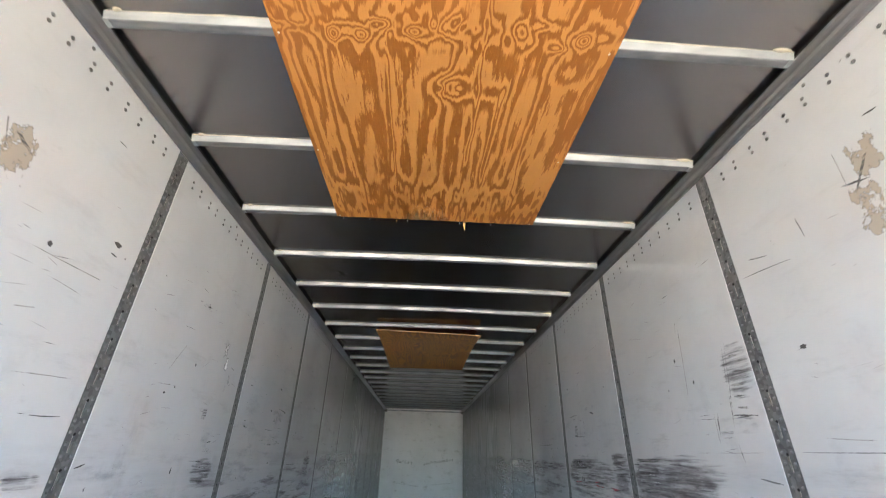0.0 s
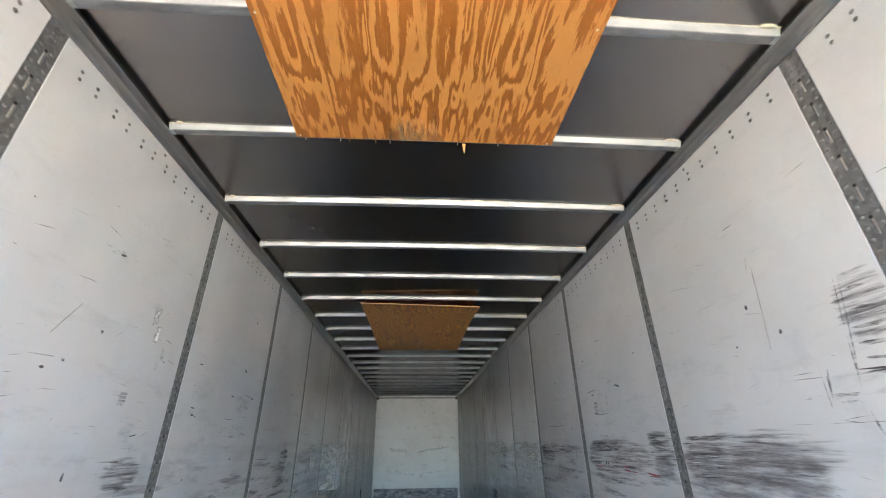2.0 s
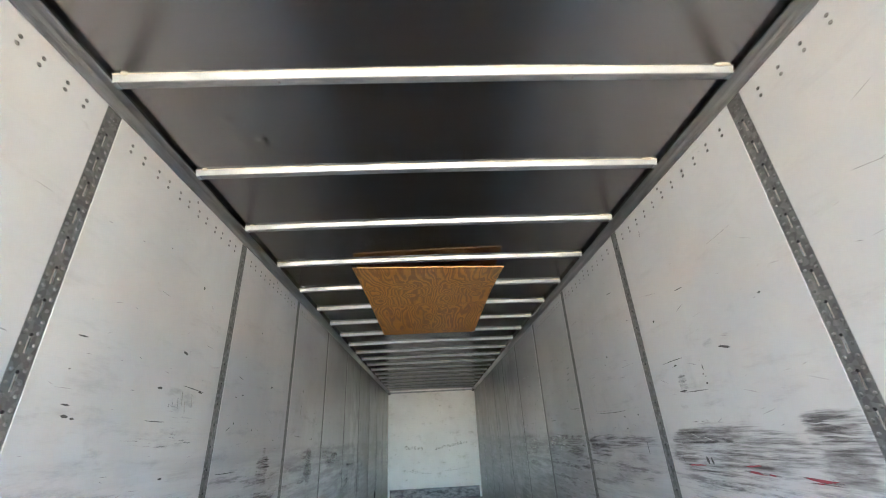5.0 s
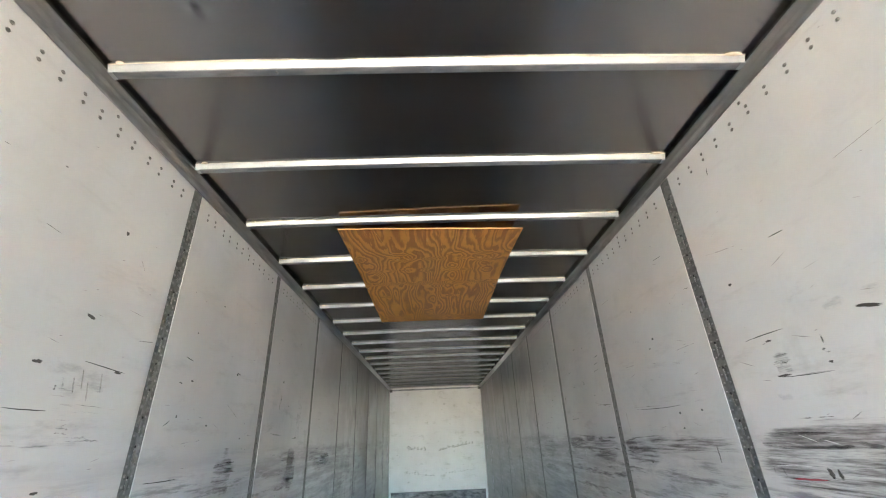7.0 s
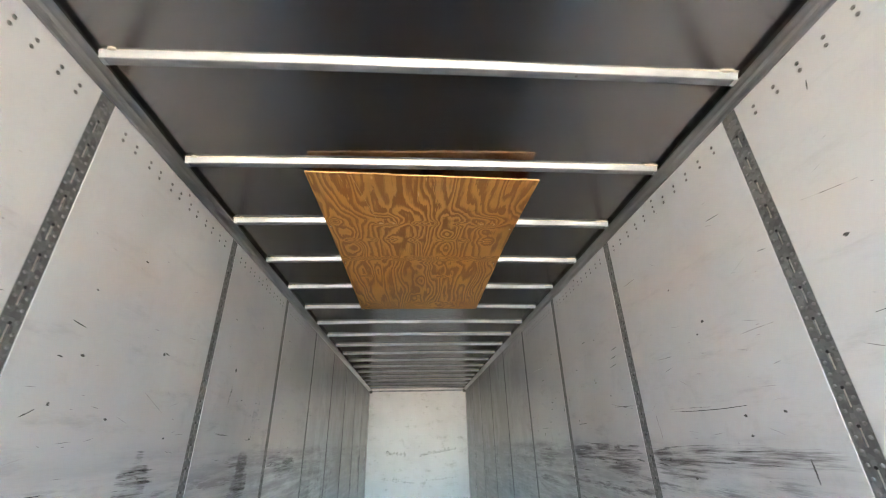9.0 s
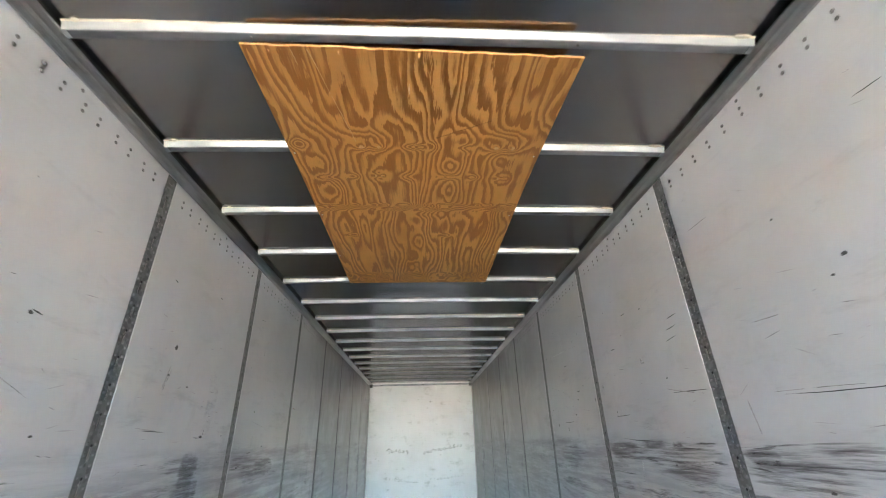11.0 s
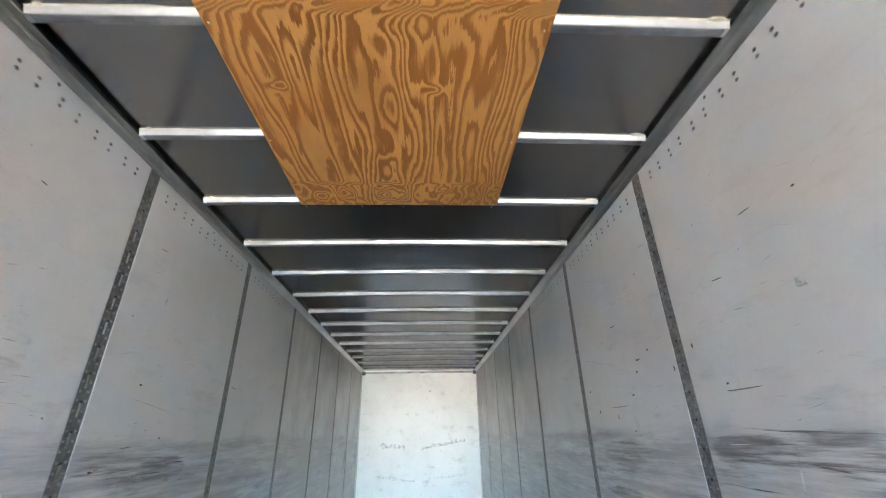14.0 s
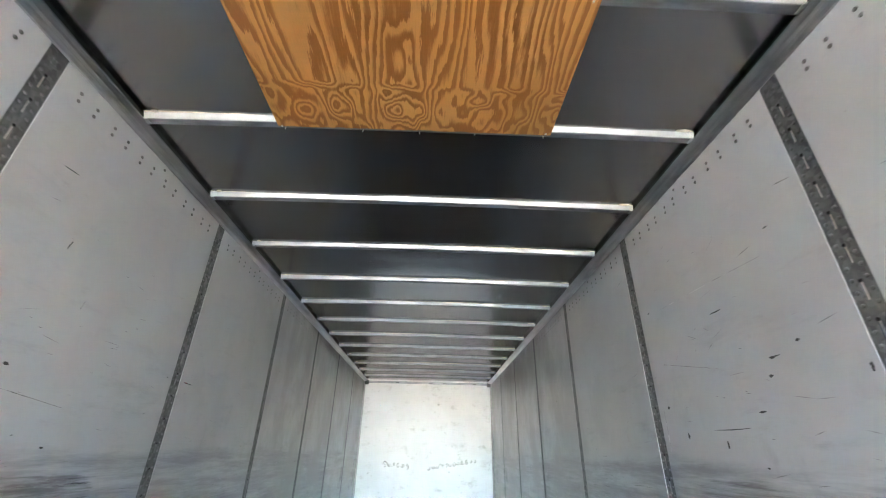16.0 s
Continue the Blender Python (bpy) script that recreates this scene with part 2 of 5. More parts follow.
M_STUD = metal_material("post_rivet", (0.21, 0.21, 0.205), (0.13, 0.13, 0.126), 0.75, (30, 30, 30), 0.1)
M_SKIN = metal_material("outer_skin", (0.66, 0.63, 0.58), (0.46, 0.41, 0.35), 0.6, (9, 9, 9), 0.0)
M_HOLE = Nodes("bore", 0.9, 0.0, (0.012, 0.012, 0.012)).mat
M_SEAL = metal_material("sealant", (0.70, 0.66, 0.50), (0.52, 0.48, 0.36), 0.6, (20, 20, 20), 0.0)
M_PLY_A = ply_material("plywood_orange", (0.595, 0.268, 0.062), (0.335, 0.117, 0.017), 2.0, 1.4, 0.12, (62, 6.5))
M_PLY_B = ply_material("plywood_tan", (0.70, 0.35, 0.099), (0.372, 0.142, 0.026), 7.3, 1.0, 0.19, (85, 8))
M_EDGE = metal_material("plywood_edge", (0.66, 0.38, 0.14), (0.42, 0.21, 0.07), 0.7, (6, 90, 300), 0.0)
M_NAIL = metal_material("nail_steel", (0.80, 0.77, 0.70), (0.62, 0.58, 0.50), 0.4, (60, 60, 60), 0.3)
M_FLOOR = floor_material()
M_KICK = metal_material("kick_steel", (0.22, 0.215, 0.22), (0.06, 0.06, 0.065), 0.5, (5, 5, 12), 0.6)
M_GROUND = ground_material()


# ---- mesh helpers ----
def mesh_of(name, bm, material, smooth=False):
    me = bpy.data.meshes.new(name)
    bmesh.ops.recalc_face_normals(bm, faces=bm.faces)
    bm.to_mesh(me)
    bm.free()
    for m in (material if isinstance(material, (list, tuple)) else [material]):
        me.materials.append(m)
    if smooth:
        for f in me.polygons:
            f.use_smooth = True
    return me


def part(name, bm, material, parent=None, label="", smooth=False):
    """Links a bmesh as one mesh object under a thing or a part."""
    ob = new(name, mesh_of(name, bm, material, smooth) if isinstance(bm, bmesh.types.BMesh) else bm)
    if parent:
        ob.parent = parent
    return tagged(ob, label)


def box(bm, lo, hi, bevel=0.0):
    made = bmesh.ops.create_cube(bm, size=1)["verts"]
    for v in made:
        v.co = Vector(((lo[i] + hi[i]) / 2 + v.co[i] * (hi[i] - lo[i]) for i in range(3)))
    if bevel:
        edges = list({e for v in made for e in v.link_edges})
        bmesh.ops.bevel(bm, geom=edges, offset=bevel, segments=2, affect="EDGES", profile=0.6)
    return bm


def sweep(bm, profile, stations, place, closed=True):
    """Skins a profile of 2D points along stations; place(station, a, b) gives the point."""
    rings = [[bm.verts.new(place(s, a, b)) for a, b in profile] for s in stations]
    m = len(profile)
    for r, q in zip(rings, rings[1:]):
        for i in range(m if closed else m - 1):
            bm.faces.new((r[i], r[(i + 1) % m], q[(i + 1) % m], q[i]))
    if closed:
        bm.faces.new(rings[0])
        bm.faces.new(rings[-1])
    return bm


def dome(bm, at, normal_x, r, h, n=10):
    """A rivet head on a wall whose inner side looks along x."""
    cx, cy, cz = at
    rings = []
    for rr, hh in ((1.0, 0.0), (0.92, 0.55), (0.6, 0.92)):
        rings.append([bm.verts.new((cx + normal_x * h * hh, cy + r * rr * math.cos(a), cz + r * rr * math.sin(a)))
                      for a in (2 * math.pi * i / n for i in range(n))])
    top = bm.verts.new((cx + normal_x * h, cy, cz))
    for r0, r1 in zip(rings, rings[1:]):
        for i in range(n):
            bm.faces.new((r0[i], r0[(i + 1) % n], r1[(i + 1) % n], r1[i]))
    for i in range(n):
        bm.faces.new((rings[-1][i], rings[-1][(i + 1) % n], top))


# ---- floor, ground, roof ----
def build_floor():
    floor = part("floor", box(bmesh.new(), (-HALF - 0.03, REAR, FLOOR - 0.08), (HALF + 0.03, FRONT + 0.03, FLOOR - 0.03)), M_FLOOR)
    tagged(floor, "dark worn hardwood trailer floor", "floor", kind="structure")
    n = 8
    w = 2 * HALF / n
    me = mesh_of("plank", box(bmesh.new(), (-w / 2 + 0.002, REAR, -0.029), (w / 2 - 0.002, FRONT, 0), 0.002), M_FLOOR)
    for i in range(n):
        p = part("plank", me, None, floor)
        p.location = (-HALF + (i + 0.5) * w, 0, FLOOR)
    return floor


def build_ground():
    bm = bmesh.new()
    bmesh.ops.create_grid(bm, x_segments=24, y_segments=24, size=900)
    for v in bm.verts:
        v.co.z = -1.3
    g = part("ground", bm, M_GROUND)
    tagged(g, "sunlit pale gravel yard behind the trailer", "ground", kind="structure")


def crown(x):
    return 0.010 * (1 - (x / HALF) ** 2)


def build_roof():
    """Thin metal roof skin, crowned, slightly pillowed between the bows, with a few dents."""
    bm = bmesh.new()
    nx, ny = 28, 210
    rnd = random.Random(4)
    dents = [(rnd.uniform(-1.0, 1.0), rnd.uniform(0.2, 12), rnd.uniform(0.03, 0.09), rnd.uniform(-0.006, 0.004)) for _ in range(26)]
    sharp = [(-0.802, 2.218, 0.020, -0.0030), (-0.768, 2.247, 0.026, 0.0022), (-0.909, 2.083, 0.028, -0.0018), (0.62, 3.75, 0.03, -0.0015)]
    dents += sharp

    def height(x, y):
        z = ROOF_Z + crown(x)
        z += 0.0035 * noise.noise(Vector((x * 1.1, y * 0.9, 3.0)))
        z += 0.0020 * math.sin(math.pi * y / BOW_STEP) ** 2
        for dx, dy, r, d in dents:
            q = ((x - dx) ** 2 + (y - dy) ** 2) / (r * r)
            if q < 9:
                z += d * math.exp(-q)
        return z

    # finer mesh round the sharp dents
    xs = {round(-1.30 + 2.60 * i / nx, 4) for i in range(nx + 1)}
    ys = {round(REAR + (FRONT + 0.05 - REAR) * j / ny, 4) for j in range(ny + 1)}
    for dx, dy, r, d in sharp:
        xs |= {round(dx + 0.0083 * k, 4) for k in range(-8, 9)}
        ys |= {round(dy + 0.0083 * k, 4) for k in range(-8, 9)}
    xs, ys = sorted(xs), sorted(ys)
    nx, ny = len(xs) - 1, len(ys) - 1
    rows = [[(x, y) for x in xs] for y in ys]
    low = [[bm.verts.new((x, y, height(x, y))) for x, y in r] for r in rows]
    for j in range(ny):
        for i in range(nx):
            bm.faces.new((low[j][i], low[j][i + 1], low[j + 1][i + 1], low[j + 1][i]))
    ob = part("ceiling", bm, M_ROOF, smooth=True)
    solid = ob.modifiers.new("thickness", "SOLIDIFY")
    solid.thickness = 0.003
    solid.offset = -1
    tagged(ob, "bare aluminium roof sheet, dull and slightly dented", "ceiling", kind="structure")


def build_bow():
    """A pressed hat-section roof bow with a sealant bead and end tabs."""
    bow = new("roof_bow")
    tagged(bow, "galvanised steel roof bow spanning between the top rails", "roof bow", "roof bows")
    half = 1.214
    xs = [-half + 2 * half * i / 24 for i in range(25)]
    prof = [(-0.006, 2.7665), (-0.004, 2.762), (0.006, 2.738), (0.009, 2.7345), (0.013, 2.733), (0.039, 2.733), (0.043, 2.7345),
            (0.046, 2.738), (0.055, 2.762), (0.057, 2.7665)]
    bm = sweep(bmesh.new(), prof, xs, lambda x, a, b: (x, a, b + crown(x)))
    # downward faces get the darker steel: their shade is in the colour
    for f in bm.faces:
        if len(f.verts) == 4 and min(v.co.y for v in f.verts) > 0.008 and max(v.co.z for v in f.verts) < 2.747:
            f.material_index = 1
    part("bar", bm, [M_BOW, M_BOW_SHADE], bow)
    rnd = random.Random(9)
    bead = [(-0.0125, 2.7655), (-0.009, 2.7615), (-0.003, 2.7600), (-0.0035, 2.7665), (-0.010, 2.7670)]
    wob = [rnd.uniform(-0.0012, 0.0004) for _ in xs]
    bm = bmesh.new()
    sweep(bm, bead, list(range(25)), lambda k, a, b: (xs[k], a + wob[k], b + crown(xs[k]) + wob[k] * 0.4))
    part("sealant_bead", bm, M_SEAL, bow, "cream sealant bead")
    for x in (-0.60, -0.01, 0.56):
        bm = bmesh.new()
        for v in bmesh.ops.create_cone(bm, cap_ends=True, segments=8, radius1=0.0065, radius2=0.004, depth=0.003)["verts"]:
            v.co = Vector((v.co.x + x, v.co.y + 0.027, 2.7317 + crown(x) - v.co.z))
        part("screw", bm, M_RIVET, bow)
    for s in (-1, 1):
        bm = box(bmesh.new(), (min(s * 1.196, s * 1.222), 0.004, 2.7308), (max(s * 1.196, s * 1.222), 0.040, 2.7328), 0.0008)
        part("end_tab", bm, M_BOW, bow)
        bm = bmesh.new()
        blob = bmesh.ops.create_icosphere(bm, subdivisions=2, radius=1)["verts"]
        for v in blob:
            k = 1 + 0.35 * noise.noise(v.co * 1.7 + Vector((s * 4, 0, 0)))
            v.co = Vector((s * 1.165 + v.co.x * (0.034 if s > 0 else 0.016) * k, -0.010 + v.co.y * 0.009 * k, 2.7605 + v.co.z * 0.0045 * k))
        part("sealant_blob", bm, M_SEAL, bow, "cream sealant smear", True)
    return bow


def build_bows():
    bow = build_bow()
    first = -4
    bow.location.y = first * BOW_STEP
    rnd = random.Random(2)
    for k in range(first + 1, 22):
        copy_thing(bow, pose(rnd.uniform(-0.002, 0.002), k * BOW_STEP, rnd.uniform(-0.0015, 0.0015), 0, 0, rnd.uniform(-0.12, 0.12)))


# ---- side walls ----
EVEN_RIVETS = {3: 0.078, 4: 0.080, 5: 0.062}


def post_places(side):
    first, step = (0.704, 1.264) if side < 0 else (0.683, 1.2715)
    ys = [first + step * k for k in range(-2, 10)]
    return ys


def post_bmesh(side):
    """Slotted post plate, its centre at y 0: slots cut through, a flange on both edges."""
    bm = bmesh.new()
    pitch, top, low = 0.1124, RAIL_Z + 0.004, FLOOR
    face = 0.0
    half, slot = POST_W / 2, 0.0048
    z_first = 2.225

    def quad(y0, y1, z0, z1):
        bm.faces.new([bm.verts.new((face, y, z)) for y, z in ((y0, z0), (y1, z0), (y1, z1), (y0, z1))])

    spans = []
    k = -3
    while z_first - k * pitch > low + 0.1:
        c = z_first - k * pitch
        if c < top - 0.06:
            spans.append((c - 0.027, c + 0.027))
        k += 1
    spans.sort()
    quad(-half, -slot, low, top)
    quad(slot, half, low, top)
    z = low
    for a, b in spans:
        quad(-slot, slot, z, a)
        z = b
    quad(-slot, slot, z, top)
    for a, b in spans:
        for p, q in (((-slot, a), (slot, a)), ((slot, a), (slot, b)), ((slot, b), (-slot, b)), ((-slot, b), (-slot, a))):
            bm.faces.new([bm.verts.new(v) for v in ((face, *p), (face, *q), (face + side * 0.010, *q), (face + side * 0.010, *p))])
    for s in (-1, 1):
        box(bm, (min(0, side * 0.012), s * half - 0.0015, low), (max(0, side * 0.012), s * half + 0.0015, top))
    bmesh.ops.remove_doubles(bm, verts=bm.verts, dist=0.0001)
    return bm, spans


def panel_mesh(inner, out, lo, hi):
    """A liner panel: a box whose inner face is a fine grid, to carry its rub marks."""
    ys = np.linspace(lo, hi, 81)
    zs = np.concatenate((np.linspace(FLOOR + 0.002, 0.95, 7)[:-1], np.linspace(0.95, 2.45, 101), [RAIL_Z + 0.006]))
    gy, gz = np.meshgrid(ys, zs)
    m, k = len(ys), len(zs)
    points = np.stack((np.full(m * k, inner), gy.ravel(), gz.ravel()), 1).tolist()
    faces = [(j * m + i, j * m + i + 1, (j + 1) * m + i + 1, (j + 1) * m + i) for j in range(k - 1) for i in range(m - 1)]
    rim = [i for i in range(m)] + [j * m + m - 1 for j in range(1, k)] + [(k - 1) * m + i for i in range(m - 2, -1, -1)] + [j * m for j in range(k - 2, 0, -1)]
    first = len(points)
    points += [(out, points[v][1], points[v][2]) for v in rim]
    n = len(rim)
    faces += [(rim[i], first + i, first + (i + 1) % n, rim[(i + 1) % n]) for i in range(n)]
    faces.append(tuple(first + i for i in range(n)))
    if inner < 0:
        faces = [f[::-1] for f in faces]
    me = bpy.data.meshes.new("liner_panel")
    me.from_pydata(points, [], faces)
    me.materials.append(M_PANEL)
    return me


def build_wall(side):
    name = "wall_left" if side < 0 else "wall_right"
    x0 = side * HALF
    face = x0 + side * 0.0025
    back = x0 + side * 0.022
    outer = x0 + side * 0.026
    wall = part(name, box(bmesh.new(), (min(back, outer), REAR, FLOOR - 0.08), (max(back, outer), FRONT + 0.05, 2.80)), M_SKIN)
    tagged(wall, "white-lined trailer side wall with slotted steel posts, scuffed", "wall", kind="structure")
    ys = post_places(side)

    # posts with their rivets
    bm, spans = post_bmesh(side)
    post_mesh = mesh_of("post", bm, M_POST)
    stud_at = [(s * 0.0225, (a + b) / 2 + dz) for a, b in spans for dz in (-0.0375, 0.0, 0.0375) for s in (-1, 1)]

    def studs(chosen):
        bm = bmesh.new()
        for y, z in chosen:
            dome(bm, (0, y, z), -side, 0.0068, 0.0026, 10)
        for dz in (0.03, 0.05):
            for s in (-0.008, 0.008):
                dome(bm, (0, s, 2.70 - dz), -side, 0.004, 0.002, 6)
        return mesh_of("rivets", bm, M_STUD, True)

    eye_high = [p for p in stud_at if 1.95 < p[1] < 2.62]
    all_studs, low_studs = studs(stud_at), studs([p for p in stud_at if p not in eye_high])
    bm = bmesh.new()
    dome(bm, (0, 0, 0), -side, 0.0068, 0.0026, 10)
    one_stud = mesh_of("rivet", bm, M_STUD, True)
    bm = bmesh.new()
    for a, b in spans:
        c = (a + b) / 2
        ring = [bm.verts.new((-side * 0.0006, 0.0062 * math.cos(t), c + 0.031 + 0.0055 * math.sin(t))) for t in (2 * math.pi * i / 10 for i in range(10))]
        bm.faces.new(ring)
    bore_mesh = mesh_of("bores", bm, M_HOLE)
    back_mesh = mesh_of("slot_backing", box(bmesh.new(), (min(side * 0.0060, side * 0.0080), -0.012, 0.05), (max(side * 0.0060, side * 0.0080), 0.012, 2.66)), M_SKIN)
    for y in ys:
        post = part("post", post_mesh, None, wall)
        post.location = (face, y, 0)
        near = 1.5 < y < 6.0
        tagged(part("rivets", low_studs if near else all_studs, None, post), kind="stuff")
        for sy, sz in eye_high if near else ():
            part("rivet", one_stud, None, post).location = (0, sy, sz)
        part("bores", bore_mesh, None, post)
        part("slot_backing", back_mesh, None, post)

    # liner panels, each with its double row of rivets under the rail
    bm = bmesh.new()
    dome(bm, (0, 0, 0), -side, 0.0078, 0.0034, 10)
    rivet_mesh = mesh_of("rivet", bm, M_RIVET, True)
    edges = [REAR] + ys + [FRONT - 0.045 + POST_W / 2]
    rnd = random.Random(11 + side)
    panels = []
    for i, (a, b) in enumerate(zip(edges, edges[1:])):
        lo = a + POST_W / 2 if i else a + 0.06
        hi = b - POST_W / 2
        inner, out = x0, x0 + side * 0.0205
        panel = part("liner_panel", panel_mesh(inner, out, lo, hi), None, wall)
        panels.append((lo, hi, panel))
        count = 12
        first = lo + (0.092 if side < 0 else 0.089)
        spots = []
        for k in range(count):
            y = first + (k // 2) * 0.1845 + (0.082 if k % 2 else 0.0)
            if side > 0 and i in EVEN_RIVETS:
                # these panels were riveted at an even pitch
                y = hi - EVEN_RIVETS[i] - 0.1035 * k
            if lo + 0.04 < y < hi - 0.04:
                spots += [(y, 2.645), (y, 2.613)]
        mid = (lo + hi) / 2
        spots.append((mid + 0.02, 2.685))
        if hi < 8.2:
            for y, z in spots:
                r = part("rivet", rivet_mesh, None, panel)
                r.location = (x0, y + rnd.uniform(-0.003, 0.003), z + rnd.uniform(-0.002, 0.002))
        else:
            bm = bmesh.new()
            for y, z in spots:
                dome(bm, (x0, y, z), -side, 0.0078, 0.0034, 8)
            part("rivets", bm, M_RIVET, panel, smooth=True)
    return wall, panels


def build_rail(side):
    """Extruded top rail: a lip on the wall, a cove, a rounded nose and a flat top."""
    prof = [(1.2795, 2.806), (1.2795, RAIL_Z), (1.2765, RAIL_Z - 0.0015), (1.270, RAIL_Z), (1.2665, RAIL_Z + 0.004), (1.262, RAIL_Z + 0.0085),
            (1.252, RAIL_Z + 0.012), (1.244, RAIL_Z + 0.0125), (1.236, RAIL_Z + 0.0135), (1.2275, RAIL_Z + 0.018), (1.2205, RAIL_Z + 0.0205),
            (1.2155, RAIL_Z + 0.022), (1.2125, RAIL_Z + 0.026), (1.2135, RAIL_Z + 0.0305), (1.2175, RAIL_Z + 0.0315), (1.260, RAIL_Z + 0.033),
            (1.262, 2.806)]
    bm = sweep(bmesh.new(), prof, [REAR, FRONT], lambda y, a, b: (side * a, y, b))
    ob = part("trim_rail_left" if side < 0 else "trim_rail_right", bm, M_RAIL)
    tagged(ob, "grey extruded aluminium top rail along the wall", "trim", kind="structure")


# ---- front wall and rear frame ----
def build_front():
    bm = bmesh.new()
    holes = [(x, z) for x in (-0.93, -0.818) for z in (2.265, 2.172)]
    r = 0.006
    xs = sorted({-HALF - 0.03, HALF + 0.03, *[h[0] - r for h in holes], *[h[0] + r for h in holes]})
    zs = sorted({FLOOR - 0.08, 2.80, *[h[1] - r for h in holes], *[h[1] + r for h in holes]})

    def is_hole(a, b):
        return any(abs(a - h[0]) < r and abs(b - h[1]) < r for h in holes)

    for y in (FRONT, FRONT + 0.02):
        for xa, xb in zip(xs, xs[1:]):
            for za, zb in zip(zs, zs[1:]):
                if not is_hole((xa + xb) / 2, (za + zb) / 2):
                    bm.faces.new([bm.verts.new((x, y, z)) for x, z in ((xa, za), (xb, za), (xb, zb), (xa, zb))])
    wall = part("wall_front", bm, M_FRONT)
    tagged(wall, "white front bulkhead liner, stained, with four small daylight holes", "wall", kind="structure")
    part("kick_plate", box(bmesh.new(), (-1.215, FRONT - 0.008, FLOOR), (1.215, FRONT - 0.001, 0.235), 0.001), M_KICK, wall, "scuffed dark steel kick plate")
    part("header_strip", box(bmesh.new(), (-1.21, FRONT - 0.012, 2.690), (1.21, FRONT - 0.001, 2.735), 0.002), M_BOW, wall, "bright header strip")
    for x in (-0.98, -0.62, -0.24, 0.05, 0.33, 0.66, 0.95):
        part("slot", box(bmesh.new(), (x - 0.03, FRONT - 0.0135, 2.706), (x + 0.03, FRONT - 0.0115, 2.716)), M_HOLE, wall)
    for s in (-1, 1):
        prof = [(1.285, FRONT), (1.285, FRONT - 0.022), (1.280, FRONT - 0.023), (1.274, FRONT - 0.014), (1.266, FRONT - 0.006), (1.264, FRONT)]
        bm = sweep(bmesh.new(), prof, [FLOOR, RAIL_Z + 0.01], lambda z, a, b, s=s: (s * a, b, z))
        part("corner_post", bm, M_RAIL, wall)
        part("corner_bracket", box(bmesh.new(), (min(s * 1.2, s * 1.27), FRONT - 0.075, 2.66), (max(s * 1.2, s * 1.27), FRONT - 0.013, 2.735), 0.004), M_POST, wall)
    return wall


def build_rear():
    bm = bmesh.new()
    for s in (-1, 1):
        box(bm, (min(s * 1.235, s * 1.31), REAR - 0.10, FLOOR - 0.2), (max(s * 1.235, s * 1.31), REAR, 2.82), 0.004)
    box(bm, (-1.235, REAR - 0.10, 2.69), (1.235, REAR, 2.82), 0.004)
    box(bm, (-1.235, REAR - 0.10, FLOOR - 0.2), (1.235, REAR, FLOOR), 0.004)
    tagged(part("door_1", bm, M_RAIL), "open rear door frame of the trailer", "door frame", kind="structure")


# ---- plywood ----
def swell(u, v, cu, cv, su, sv, a):
    """A smooth bulge of the year rings at (cu, cv), such as a knot makes."""
    return a * np.exp(-((u - cu) / su) ** 2 - ((v - cv) / sv) ** 2)


def ramp(x, lo, hi):
    k = np.clip((x - lo) / (hi - lo), 0, 1)
    return k * k * (3 - 2 * k)


def drifting(u, v, fu, fv, seed):
    """Smooth noise from -1 to 1 over arrays, at fu and fv cells a metre."""
    grid = np.random.RandomState(seed).uniform(-1, 1, (64, 64))
    p, q = (u + 9) * fu, (v + 9) * fv
    i, j = np.floor(p).astype(int), np.floor(q).astype(int)
    a, b = ramp(p - i, 0, 1), ramp(q - j, 0, 1)
    at = lambda di, dj: grid[(i + di) % 64, (j + dj) % 64]
    return (at(0, 0) * (1 - a) + at(1, 0) * a) * (1 - b) + (at(0, 1) * (1 - a) + at(1, 1) * a) * b


